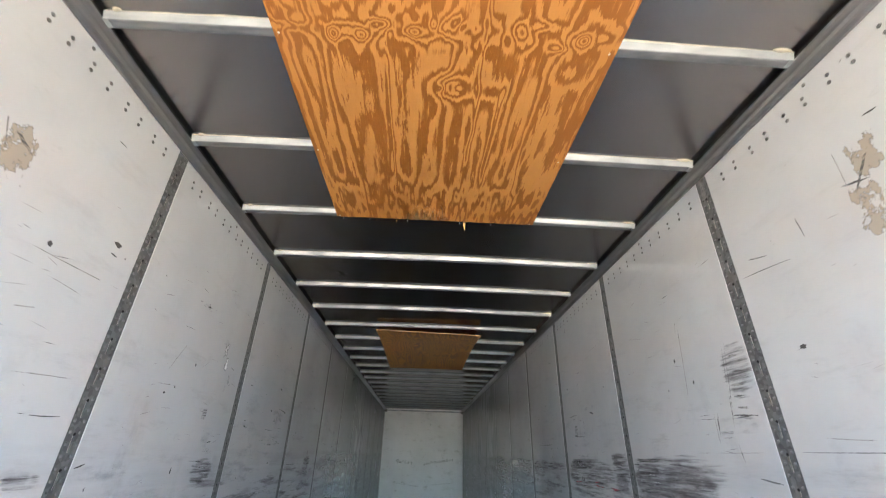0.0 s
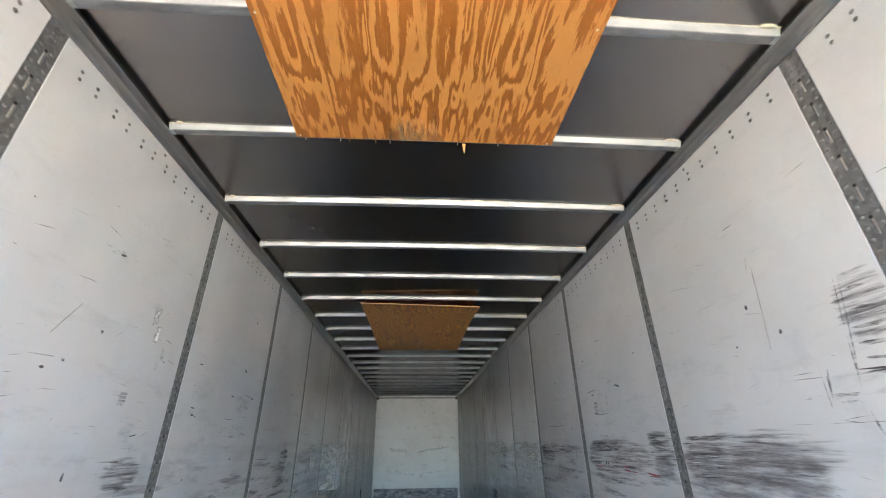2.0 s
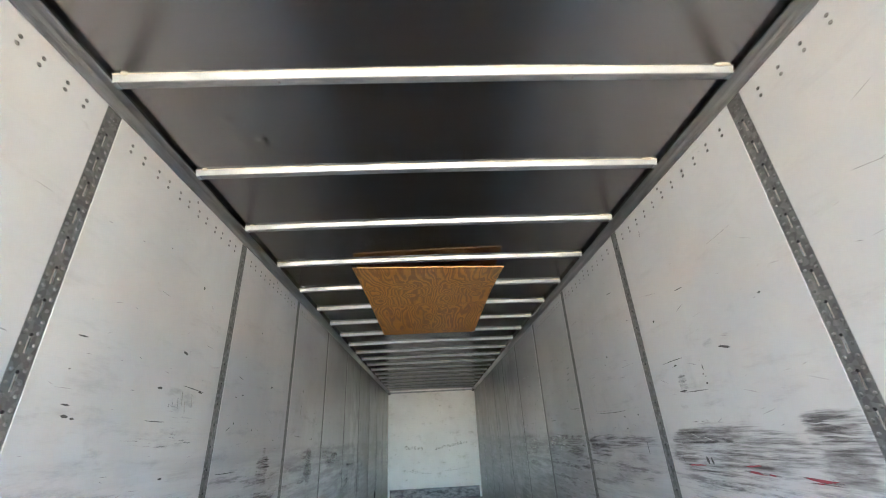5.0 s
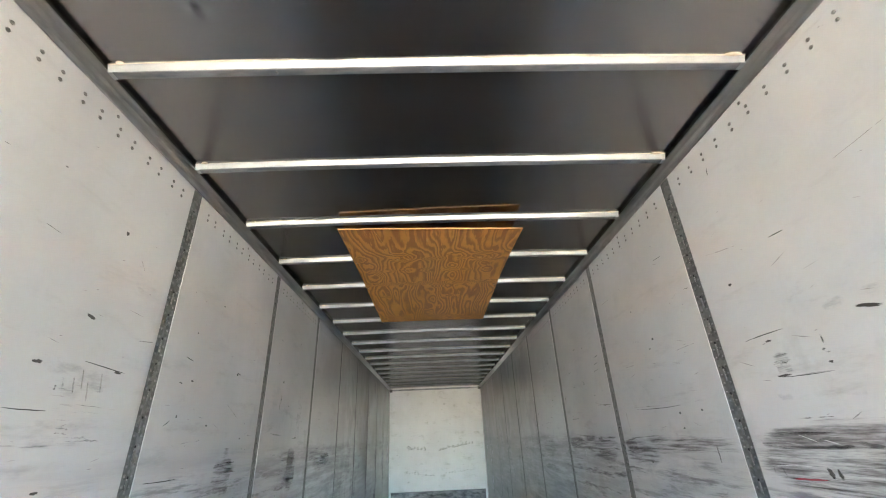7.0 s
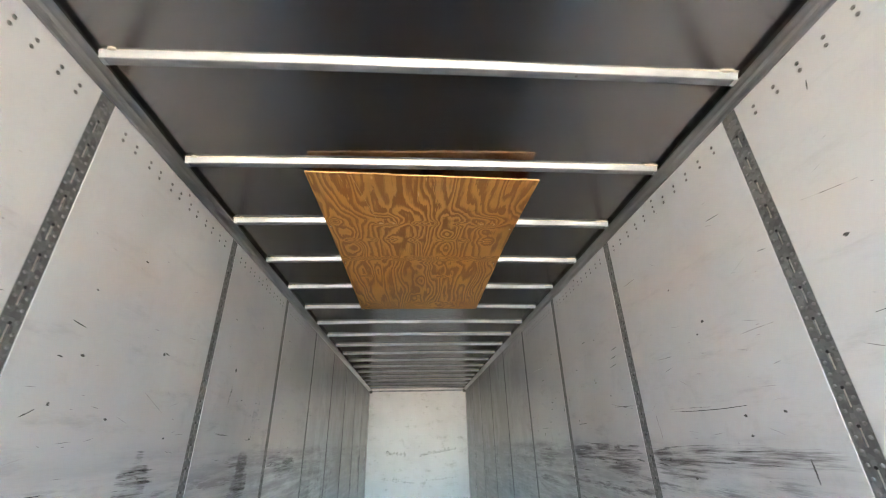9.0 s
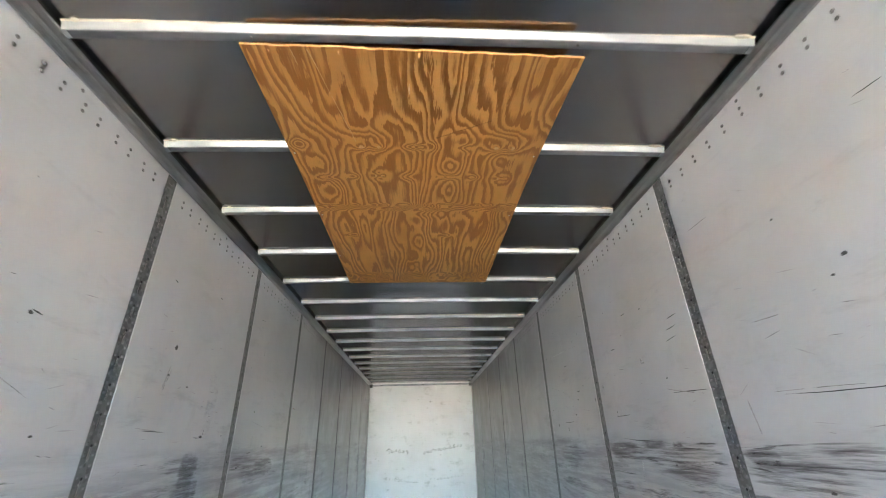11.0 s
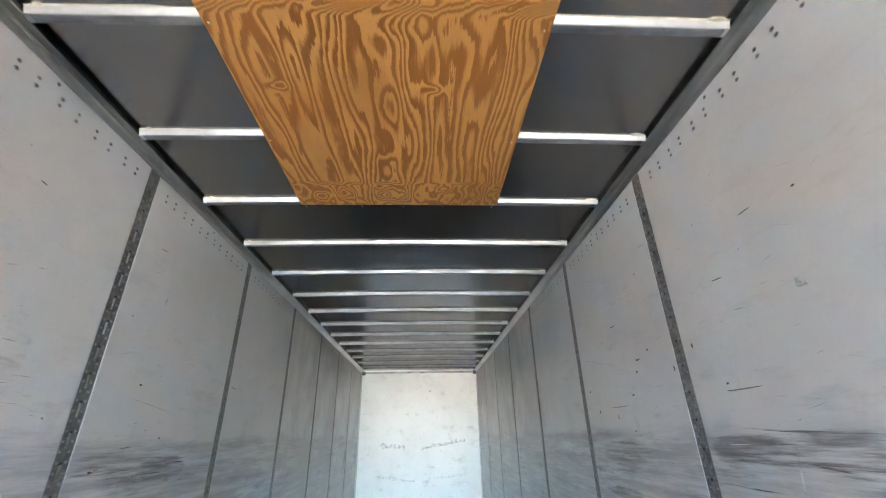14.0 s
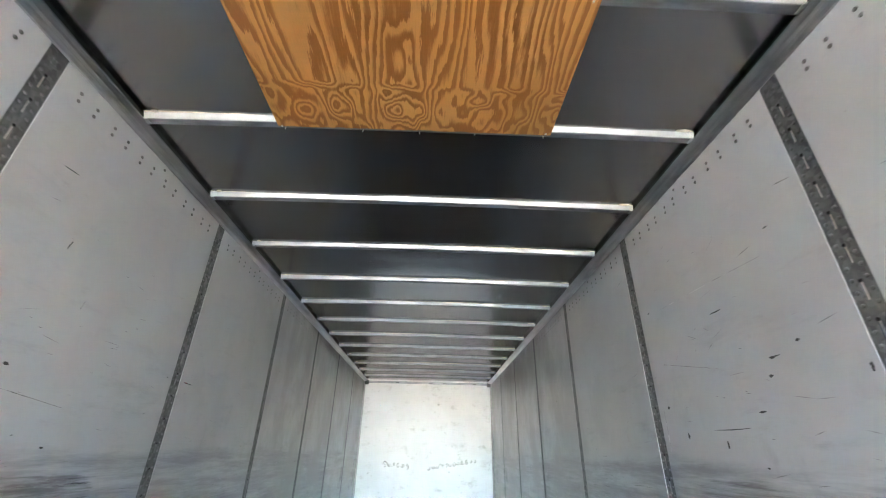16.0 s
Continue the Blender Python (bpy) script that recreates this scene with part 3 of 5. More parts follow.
def rings_orange(u, v):
    """Broad torn flames below a whorl of knots, a few thin ring pairs, crinkled towards the end."""
    bend = 0.03 * drifting(u, v, 3, 1.6, 1)
    h = 0.9 * np.cos(2 * np.pi * (u + 0.36 + bend) / 0.42) + 0.35 * np.cos(2 * np.pi * (u - 0.04 + bend) / 0.17)
    h += 0.85 * drifting(u, v, 9, 2.2, 2) + 0.4 * drifting(u, v, 28, 4, 3) + 0.25
    # thin pairs of rings that run the length of the sheet
    for cu, lean, v0, v1 in ((-0.252, -0.03, 0.02, 0.85), (0.088, 0.02, -0.4, 0.75), (0.205, -0.02, 0.15, 0.95), (0.330, 0.05, 0.5, 1.0)):
        line = cu + lean * v + 0.008 * drifting(u * 0, v, 1, 7, int(cu * 100) + 60)
        h += 1.1 * np.exp(-((u - line) / 0.011) ** 2) * ramp(v, v0, v0 + 0.1) * ramp(v, v1, v1 - 0.12)
    # the whorl
    belt = np.exp(-((v + 0.03) / 0.075) ** 2)
    h += belt * (1.5 * drifting(u, v, 17, 15, 4) + 0.6 * drifting(u, v, 34, 30, 15))
    for cu, cv, su, sv, a in ((-0.038, -0.050, 0.085, 0.060, 2.6), (-0.085, -0.045, 0.026, 0.030, -1.3), (0.015, -0.045, 0.026, 0.030, -1.3),
                              (-0.262, -0.037, 0.045, 0.032, 2.0), (-0.335, 0.010, 0.035, 0.035, 1.5), (-0.158, -0.013, 0.045, 0.030, 1.9),
                              (-0.432, 0.012, 0.028, 0.035, 1.5), (-0.585, -0.010, 0.050, 0.030, 1.4), (0.438, -0.022, 0.030, 0.032, 1.8),
                              (0.208, -0.038, 0.035, 0.045, 1.6), (0.285, -0.065, 0.060, 0.030, 1.3), (0.360, 0.015, 0.050, 0.022, -1.1)):
        h += swell(u, v, cu, cv, 0.72 * su, 0.66 * sv, 1.35 * a)
    # the double knot below it
    h += swell(u, v, -0.016, 0.215, 0.080, 0.055, 2.9) + swell(u, v, -0.050, 0.220, 0.020, 0.018, -1.6) + swell(u, v, 0.020, 0.215, 0.020, 0.018, -1.6)
    h += swell(u, v, -0.030, 0.090, 0.022, 0.060, -0.9) + swell(u, v, 0.155, 0.225, 0.05, 0.035, 0.9)
    # a light field on the rim side and dark ones inside
    h += swell(u, v, -0.52, 0.10, 0.07, 0.10, -0.7) + swell(u, v, -0.37, 0.33, 0.07, 0.16, 0.55) + swell(u, v, 0.43, 0.12, 0.09, 0.05, 0.8)
    h += swell(u, v, 0.28, 0.40, 0.05, 0.30, -0.6) + swell(u, v, 0.50, 0.55, 0.05, 0.25, -0.6)
    # short torn dabs towards the end, the rings there nearly level
    end = ramp(v, 0.74, 0.98)
    lean = v + 0.25 * np.abs(((u + 0.03) * 3.2) % 0.9 - 0.45)
    dabs = 0.62 * drifting(u, lean, 40, 9, 5) + 0.42 * drifting(u, lean, 17, 6.5, 6) + 0.22 * drifting(u, lean, 75, 15, 16)
    h = h * (1 - 0.80 * end) + end * (dabs + 0.47)
    return h


def rings_tan(u, v):
    """Lenses between three whorls of knots, then long flames down to a last whorl at the end."""
    mid = 0.14 - 0.19 * ramp(v, 4.77, 4.87) - 0.05 * ramp(v, 4.20, 3.95)
    wide = 0.655 + 0.03 * ramp(v, 4.85, 5.1)
    turn = 2 * np.pi * (u - mid + 0.012 * drifting(u, v, 4, 2.0, 8)) / wide
    calm = 1 - 0.45 * ramp(v, 4.22, 3.98)
    h = (3.5 * np.cos(turn) + 0.7 * np.cos(2 * turn + 0.9)) * calm + 0.8 * drifting(u, v, 10, 1.5, 9) + 0.5 * drifting(u, v, 26, 4, 10) + 0.12
    # flames where the rings run nearly level
    h += 1.3 * drifting(u, v, 16, 2.2, 11) * (ramp(v, 4.85, 5.05) + ramp(v, 4.15, 3.95))
    for cu, cv, su, sv, a in (
            # first whorl: pale knots under nested arches
            (0.39, 4.185, 0.125, 0.075, 2.6), (0.352, 4.235, 0.030, 0.026, 1.5), (0.430, 4.235, 0.030, 0.026, 1.5),
            (-0.25, 4.190, 0.125, 0.070, 2.4), (-0.292, 4.240, 0.032, 0.026, 1.5), (-0.208, 4.240, 0.030, 0.026, 1.5),
            (-0.030, 4.235, 0.060, 0.022, 1.8), (0.045, 4.232, 0.035, 0.035, -1.7), (-0.580, 4.225, 0.050, 0.035, 1.7), (0.205, 4.235, 0.035, 0.025, -1.3),
            # lenses
            (-0.505, 4.365, 0.060, 0.080, 1.0), (0.140, 4.390, 0.055, 0.060, 1.2), (-0.490, 4.630, 0.065, 0.085, 1.3), (0.140, 4.620, 0.070, 0.085, 0.9),
            (0.38, 4.34, 0.050, 0.060, -0.9),
            # second whorl
            (0.140, 4.490, 0.060, 0.022, -1.3), (-0.500, 4.500, 0.060, 0.024, -1.2), (-0.250, 4.482, 0.020, 0.020, 1.3), (-0.210, 4.482, 0.020, 0.020, 1.3),
            (-0.230, 4.482, 0.065, 0.050, -1.1), (0.400, 4.500, 0.022, 0.020, 1.3), (0.440, 4.500, 0.022, 0.020, 1.3), (0.420, 4.500, 0.070, 0.050, -1.1),
            (-0.080, 4.490, 0.045, 0.035, 1.5), (0.270, 4.490, 0.040, 0.024, 1.3), (-0.360, 4.490, 0.035, 0.024, 1.2),
            # third whorl: bow-ties on a line
            (-0.560, 4.795, 0.045, 0.020, -1.4), (-0.390, 4.790, 0.030, 0.018, 1.2), (-0.290, 4.790, 0.028, 0.018, 1.3), (-0.225, 4.790, 0.028, 0.018, 1.3),
            (-0.100, 4.790, 0.050, 0.022, -1.4), (0.040, 4.790, 0.030, 0.020, 1.4), (0.150, 4.790, 0.075, 0.022, -1.8), (0.335, 4.790, 0.028, 0.018, 1.3),
            (0.400, 4.790, 0.028, 0.018, 1.3), (0.520, 4.790, 0.050, 0.020, -1.3), (0.030, 4.900, 0.110, 0.045, -0.9),
            # ovals down the middle and two small kinks
            (-0.010, 5.110, 0.050, 0.100, -0.8), (-0.040, 5.300, 0.035, 0.110, 0.7), (-0.075, 5.680, 0.050, 0.060, 0.8),
            (-0.470, 5.175, 0.040, 0.022, 1.2), (0.160, 5.185, 0.040, 0.022, 1.2)):
        h += swell(u, v, cu, cv, su, sv, 1.35 * a)
    # last whorl: the rings are squeezed flat and come out changed
    last = ramp(v, 5.855, 5.905)
    h = h * (1 - 0.75 * last) + last * (1.7 * drifting(u, v, 12, 8, 12) + 0.8 * drifting(u, v, 30, 14, 13))
    for cu, cv, su, sv, a in ((-0.095, 6.00, 0.115, 0.085, 3.4), (0.235, 5.94, 0.045, 0.030, -2.0), (0.535, 5.99, 0.060, 0.070, 2.2),
                              (-0.340, 5.97, 0.045, 0.060, -1.9), (-0.500, 5.95, 0.060, 0.040, 1.8)):
        h += swell(u, v, cu, cv, su, sv, a * 1.0) * ramp(v, 5.82, 5.90)
    return h


def build_ply(y0, y1, x0, x1, sag, material, rings, label, seed):
    """A sheet nailed up under the bows; sag(x, y) is how far it hangs down, rings(x, y) its figure."""
    thing = new("plywood_sheet")
    cx, cy = (x0 + x1) / 2, (y0 + y1) / 2
    thing.location = (cx, cy, 2.7235)
    tagged(thing, label, "plywood", "ceiling patches")
    rnd = random.Random(seed)
    nx, ny = 240, 480
    hx, hy, thick = (x1 - x0) / 2, (y1 - y0) / 2, 0.009
    chips = [[rnd.uniform(0, 0.003) if rnd.random() < 0.8 else rnd.uniform(0.003, 0.009) for _ in range(41)] for _ in (0, 1)]
    chips = [np.interp(np.arange(nx + 1) / nx * 40, np.arange(41), c) for c in chips]
    gx, gy = np.meshgrid(np.linspace(-hx, hx, nx + 1), np.linspace(-hy, hy, ny + 1))
    gy[0] += chips[0]
    gy[-1] -= chips[1]
    gz = np.array([[crown(cx + x) * 0.8 - sag(cx + x, cy + y) for x, y in zip(a, b)] for a, b in zip(gx, gy)])
    m = nx + 1
    rim = [i for i in range(m)] + [j * m + nx for j in range(1, ny + 1)] + [ny * m + i for i in range(nx - 1, -1, -1)] + [j * m for j in range(ny - 1, 0, -1)]
    low = np.stack((gx.ravel(), gy.ravel(), gz.ravel()), 1)
    first = len(low)
    above = {v: first + k for k, v in enumerate(rim)}
    points = np.concatenate((low, low[rim] + (0, 0, thick)))
    faces = [(j * m + i, (j + 1) * m + i, (j + 1) * m + i + 1, j * m + i + 1) for j in range(ny) for i in range(nx)]
    flat = len(faces)
    faces += [(a, b, above[b], above[a]) for a, b in zip(rim, rim[1:] + rim[:1])]
    side = len(faces)
    faces += [tuple(above[v] for v in (j * m, j * m + nx, (j + 1) * m + nx, (j + 1) * m)) for j in range(1, ny - 1)]
    faces += [tuple(above[i] for i in range(m)) + (above[m + nx], above[m]), tuple(above[ny * m + i] for i in range(nx, -1, -1)) + (above[(ny - 1) * m], above[(ny - 1) * m + nx])]
    me = bpy.data.meshes.new("sheet")
    me.from_pydata(points.tolist(), [], faces)
    me.materials.append(material)
    me.materials.append(M_EDGE)
    for k in range(flat, side):
        me.polygons[k].material_index = 1
    ring = me.attributes.new("ring", "FLOAT", "POINT")
    ring.data.foreach_set("value", rings(points[:, 0] + cx, points[:, 1] + cy).astype(np.float32))
    part("sheet", me, None, thing)

    # nail heads along the bows
    bm = bmesh.new()
    bmesh.ops.create_cone(bm, cap_ends=True, segments=8, radius1=0.0045, radius2=0.003, depth=0.003)
    head = mesh_of("nail", bm, M_NAIL)
    k0, k1 = math.ceil(y0 / BOW_STEP - 0.02), math.floor(y1 / BOW_STEP + 0.02)
    for k in range(k0, k1 + 1):
        y = min(k * BOW_STEP + 0.02, y1 - 0.012)
        if y < y0 + 0.02:
            continue
        for q in (-0.97, 0.96):
            x = cx + q * hx + rnd.uniform(-0.02, 0.02) * (abs(q) < 0.9)
            n = part("nail", head, None, thing)
            n.location = (x - cx, y - cy + rnd.uniform(-0.008, 0.008), -sag(x, y) + crown(x) * 0.8 - 0.0012)
    return thing


def build_splinters(thing, spots, y, z):
    """Loose fibres and bent nail points on the sheet's end edge."""
    for x, long, wide, tilt in spots:
        bm = bmesh.new()
        prof = [(-wide, 0), (wide, 0.001), (wide * 0.8, 0.003), (-wide * 0.7, 0.0035)]
        sweep(bm, prof, [0, 0.4, 0.8, 1.0], lambda s, a, b: (x + a * (1 - 0.75 * s) + tilt * s * long, y + 0.4 * long * s + b, z - long * s * 0.8))
        part("splinter", bm, M_EDGE, thing)


def build_points(thing, xs, y, z, out):
    """Nail points that came through beside the sheet's end edge."""
    for k, x in enumerate(xs):
        bm = bmesh.new()
        for v in bmesh.ops.create_cone(bm, cap_ends=True, segments=6, radius1=0.0022, radius2=0.0012, depth=0.012)["verts"]:
            v.co = Vector((x + v.co.x, y + out * 0.003 + v.co.y + 0.2 * v.co.z * (k % 3 - 1), z - 0.002 - v.co.z))
        part("nail_point", bm, M_NAIL, thing)


build_ground()
build_floor()
build_roof()
walls = {s: build_wall(s) for s in (-1, 1)}
for s in (-1, 1):
    build_rail(s)
front = build_front()
build_rear()
build_bows()
ply_a = build_ply(1.243 - 2.438, 1.243, -0.640, 0.568, lambda x, y: 0.0, M_PLY_A, rings_orange, "orange fir plywood sheet nailed under the roof bows", 3)


def sag_b(x, y):
    return (0.030 + 0.025 * (x + 0.63)) * max(0.0, (4.75 - y) / 1.08) ** 1.6


ply_b = build_ply(3.678, 6.116, -0.632, 0.572, sag_b, M_PLY_B, rings_tan,
                  "tan fir plywood sheet under the roof bows, one end sagging", 5)
build_splinters(ply_a, [(0.178, 0.050, 0.009, 0.06), (-0.24, 0.014, 0.003, 0.0), (-0.36, 0.010, 0.002, -0.2)], 1.216, -0.001)
build_points(ply_a, (-0.565, -0.404, -0.173, 0.149, 0.344), 1.219, 0.0, 1)
build_points(ply_b, (-0.57, -0.23, 0.02, 0.265, 0.57), 1.219, 0.0, 1)
build_splinters(ply_b, [(-0.264, 0.012, 0.004, 0.1), (0.015, 0.022, 0.004, -0.1), (0.492, 0.010, 0.003, 0.1), (-0.50, 0.008, 0.003, 0.0)], -1.217, -0.046)


# ---- knots and handling marks on the tan sheet ----
def hang_b(x, y):
    return -sag_b(x, y) + crown(x) * 0.8


def ply_knot(x, y, rx, ry):
    """A pale bark-edged knot, flush in the face of the tan sheet."""
    bm = bmesh.new()
    cx, cy, _ = ply_b.location
    rim = []
    for i in range(14):
        a = 2 * math.pi * i / 14
        k = 1 + 0.18 * math.sin(3 * a + x * 20) + 0.1 * math.sin(5 * a + y * 9)
        px, py = x + rx * k * math.cos(a), y + ry * k * math.sin(a)
        rim.append(bm.verts.new((px - cx, py - cy, hang_b(px, py) - 0.0012)))
    bm.faces.new(rim)
    part("knot", bm, M_KNOT, ply_b, "pale knot")


def ply_line(a, b, wide, material):
    """A thin line drawn or torn across the tan sheet."""
    bm = bmesh.new()
    cx, cy, _ = ply_b.location
    own = random.Random(int(a[0] * 1000))
    rows = []
    for i in range(15):
        t = i / 14
        x, y = a[0] + (b[0] - a[0]) * t + own.uniform(-0.002, 0.002), a[1] + (b[1] - a[1]) * t
        w = wide * own.uniform(0.3, 1.0)
        long = math.hypot(b[0] - a[0], b[1] - a[1])
        nx, ny = -(b[1] - a[1]) / long * w / 2, (b[0] - a[0]) / long * w / 2
        rows.append([bm.verts.new((x + e * nx - cx, y + e * ny - cy, hang_b(x, y) - 0.0012)) for e in (-1, 1)])
    for p, q in zip(rows, rows[1:]):
        bm.faces.new((p[0], p[1], q[1], q[0]))
    part("scratch", bm, material, ply_b)


M_KNOT = metal_material("knot_wood", (0.78, 0.50, 0.24), (0.62, 0.36, 0.14), 0.55, (60, 60, 60), 0.0)
M_CHAR = metal_material("line_dark", (0.27, 0.11, 0.03), (0.20, 0.08, 0.02), 0.6, (40, 40, 40), 0.0)
for x, y, rx, ry in ((-0.290, 4.240, 0.014, 0.012), (-0.208, 4.240, 0.009, 0.011), (0.352, 4.232, 0.013, 0.012), (0.432, 4.232, 0.008, 0.014),
                     (-0.245, 4.482, 0.006, 0.006), (-0.215, 4.482, 0.006, 0.006), (0.405, 4.500, 0.005, 0.006)):
    ply_knot(x, y, rx, ry)
ply_line((0.06, 4.165), (0.30, 4.035), 0.004, M_CHAR)
ply_line((-0.405, 3.690), (-0.310, 4.200), 0.004, M_KNOT)
ply_line((-0.465, 3.682), (-0.455, 3.760), 0.003, M_KNOT)
ply_knot(-0.055, 3.865, 0.004, 0.030)


# ---- wear on the walls ----
L, R = -1, 1
DARK = mark_material("mark_dark", (0.055, 0.05, 0.046), 0.30, 0.50, (8, 14, 14))
FAINT = mark_material("mark_faint", (0.34, 0.33, 0.31), 0.42, 0.62, (5, 9, 9))
RUBBER = "rubber"
GREY = "grey"
PAPER = mark_material("mark_paper", (0.40, 0.345, 0.27), 0.44, 0.52, (3, 19, 15), 0.8)
WHITE = mark_material("mark_white", (0.86, 0.86, 0.84), 0.42, 0.70, (4, 14, 14), 0.4)
WHITE_LINE = mark_material("mark_white_line", (0.66, 0.66, 0.65), 0.36, 0.66, (4, 7, 30), 0.4)
RED = mark_material("mark_red", (0.30, 0.045, 0.06), 0.36, 0.60, (4, 6, 30))
STREAK = mark_material("mark_streak", (0.125, 0.115, 0.113), 0.36, 0.78, (3, 5, 70))
HAZE = "haze"
BLUE = mark_material("mark_blue", (0.08, 0.25, 0.36), 0.38, 0.58, (4, 6, 30))
RUBS = []
chance = random.Random(21)


def stain_on_ply(sheet, x, y, w, h, material, lift):
    """Grey weathering rubbed into the face of the sheet, running with the grain."""
    nx, ny = 10, 8
    pts = [(x + (2 * i / nx - 1) * w, y + (2 * j / ny - 1) * h, crown(x) * 0.8 - lift) for j in range(ny + 1) for i in range(nx + 1)]
    m = nx + 1
    me = bpy.data.meshes.new("stain")
    me.from_pydata(pts, [], [(j * m + i, (j + 1) * m + i, (j + 1) * m + i + 1, j * m + i + 1) for j in range(ny) for i in range(nx)])
    me.materials.append(material)
    at = me.attributes.new("cover", "FLOAT", "POINT")
    for k in range(len(pts)):
        p, q = 2 * (k % m) / nx - 1, 2 * (k // m) / ny - 1
        at.data[k].value = min(1.1, 1.5 * (1 - p * p) * (0.15 + 0.5 * (q + 1)))
    new("stain", me).parent = sheet


STAIN = mark_material("ply_stain", (0.30, 0.205, 0.105), 0.30, 0.95, (34, 6, 1), 0.7)
WORN = mark_material("ply_worn", (0.56, 0.32, 0.115), 0.30, 1.0, (28, 6, 1), 0.7)
stain_on_ply(ply_a, -0.110, 1.116, 0.105, 0.100, STAIN, 0.0014)
stain_on_ply(ply_a, -0.020, 1.090, 0.135, 0.125, WORN, 0.0018)


def panel_at(side, y):
    return min(walls[side][1], key=lambda p: abs((p[0] + p[1]) / 2 - y))


def on_wall(name, side, points, faces, cover, material, lift):
    """A thin film of dirt on the liner; points are (along, up)."""
    lo, hi, panel = panel_at(side, sum(p[0] for p in points) / len(points))
    me = bpy.data.meshes.new(name)
    me.from_pydata([(side * (HALF - lift), min(max(y, lo + 0.003), hi - 0.003), z) for y, z in points], [], faces)
    me.materials.append(material)
    at = me.attributes.new("cover", "FLOAT", "POINT")
    for i, c in enumerate(cover):
        at.data[i].value = c
    ob = new(name, me)
    ob.parent = panel


def gouge(side, y, z, w, h, tilt):
    """A small ragged tear in the liner."""
    n = 13
    pts = [(y, z)]
    for i in range(n):
        a = 2 * math.pi * i / n
        k = chance.uniform(0.65, 1.2)
        p, q = k * w * math.cos(a), k * h * math.sin(a)
        pts.append((y + p * math.cos(tilt) - q * math.sin(tilt), z + p * math.sin(tilt) + q * math.cos(tilt)))
    on_wall("gouge", side, pts, [(0, 1 + i, 1 + (i + 1) % n) for i in range(n)], [1.3] + [0.9] * n, DARK, 0.0014)


def scratch(side, a, b, wide, material):
    """A scratch from a to b, wavering and tapered."""
    n = 9
    (y0, z0), (y1, z1) = a, b
    long = math.hypot(y1 - y0, z1 - z0) or 0.001
    ty, tz = (y1 - y0) / long, (z1 - z0) / long
    bow = chance.uniform(-0.012, 0.012) * long
    pts, cover = [], []
    for i in range(n):
        s = i / (n - 1)
        off = bow * 4 * s * (1 - s) + chance.uniform(-0.12, 0.12) * wide
        half = wide * (0.25 + 0.75 * math.sin(math.pi * (0.08 + 0.84 * s))) * chance.uniform(0.75, 1.05) / 2
        for e in (-1, 1):
            pts.append((y0 + (y1 - y0) * s - tz * (off + e * half), z0 + (z1 - z0) * s + ty * (off + e * half)))
            cover.append(0.8 + 0.4 * math.sin(math.pi * s))
    on_wall("scratch", side, pts, [(2 * i, 2 * i + 2, 2 * i + 3, 2 * i + 1) for i in range(n - 1)], cover, material, 0.0011)


def smear(side, y, z, w, h, material):
    """A rubbed patch that thins out at its rim; dirt is rubbed into the liner, paper and paint lie on it."""
    if isinstance(material, str):
        RUBS.append((side, y, z, w * 0.62, h * 0.62, material))
        return
    nx, ny = 10, 8
    pts, cover = [], []
    for j in range(ny + 1):
        for i in range(nx + 1):
            p, q = 2 * i / nx - 1, 2 * j / ny - 1
            pts.append((y + p * w * 0.62, z + q * h * 0.62))
            r = 1 - max(abs(p), abs(q)) ** 3
            cover.append(min(1.08, max(0.0, r * 1.3 + 0.35 * noise.noise(Vector((y * 7 + p * 2.1, z * 7 + q * 2.1, side))))))
    m = nx + 1
    faces = [(j * m + i, j * m + i + 1, (j + 1) * m + i + 1, (j + 1) * m + i) for j in range(ny) for i in range(nx)]
    on_wall("scuff", side, pts, faces, cover, material, chance.uniform(0.0004, 0.0009))


def streaks(side, y0, y1, z0, z1, count, material, strength):
    """A scuff of many thin rubbed lines, each tapering out at both ends."""
    own = random.Random(int(y0 * 1000 + z0 * 7000) + count)
    pts, cover, faces = [], [], []
    lean = own.uniform(-0.04, 0.04)
    for _ in range(count):
        long = own.uniform(0.15, 0.75) * min(y1 - y0, 0.5)
        y = own.uniform(y0, y1 - long * 0.6)
        z = own.triangular(z0, z1, z0 * 0.4 + z1 * 0.6)
        wide = own.choice((0.0015, 0.002, 0.003, 0.005, 0.008))
        tilt = lean + own.gauss(0, 0.02)
        force = 0.55 + strength * own.uniform(0.3, 1.0)
        first = len(pts)
        for i in range(8):
            t = i / 7
            fade = math.sin(math.pi * min(1.0, 0.06 + 0.9 * t)) ** 0.6
            mid = z + (t - 0.5) * long * tilt + own.uniform(-0.3, 0.3) * wide
            half = wide * (0.3 + 0.7 * fade) * own.uniform(0.6, 1.1) / 2
            for e in (-1, 1):
                pts.append((y + long * t, mid + e * half))
                cover.append(force * (0.45 + 0.55 * fade))
        faces += [(first + 2 * i, first + 2 * i + 2, first + 2 * i + 3, first + 2 * i + 1) for i in range(7)]
    on_wall("scuff", side, pts, faces, cover, material, own.uniform(0.0010, 0.0015))


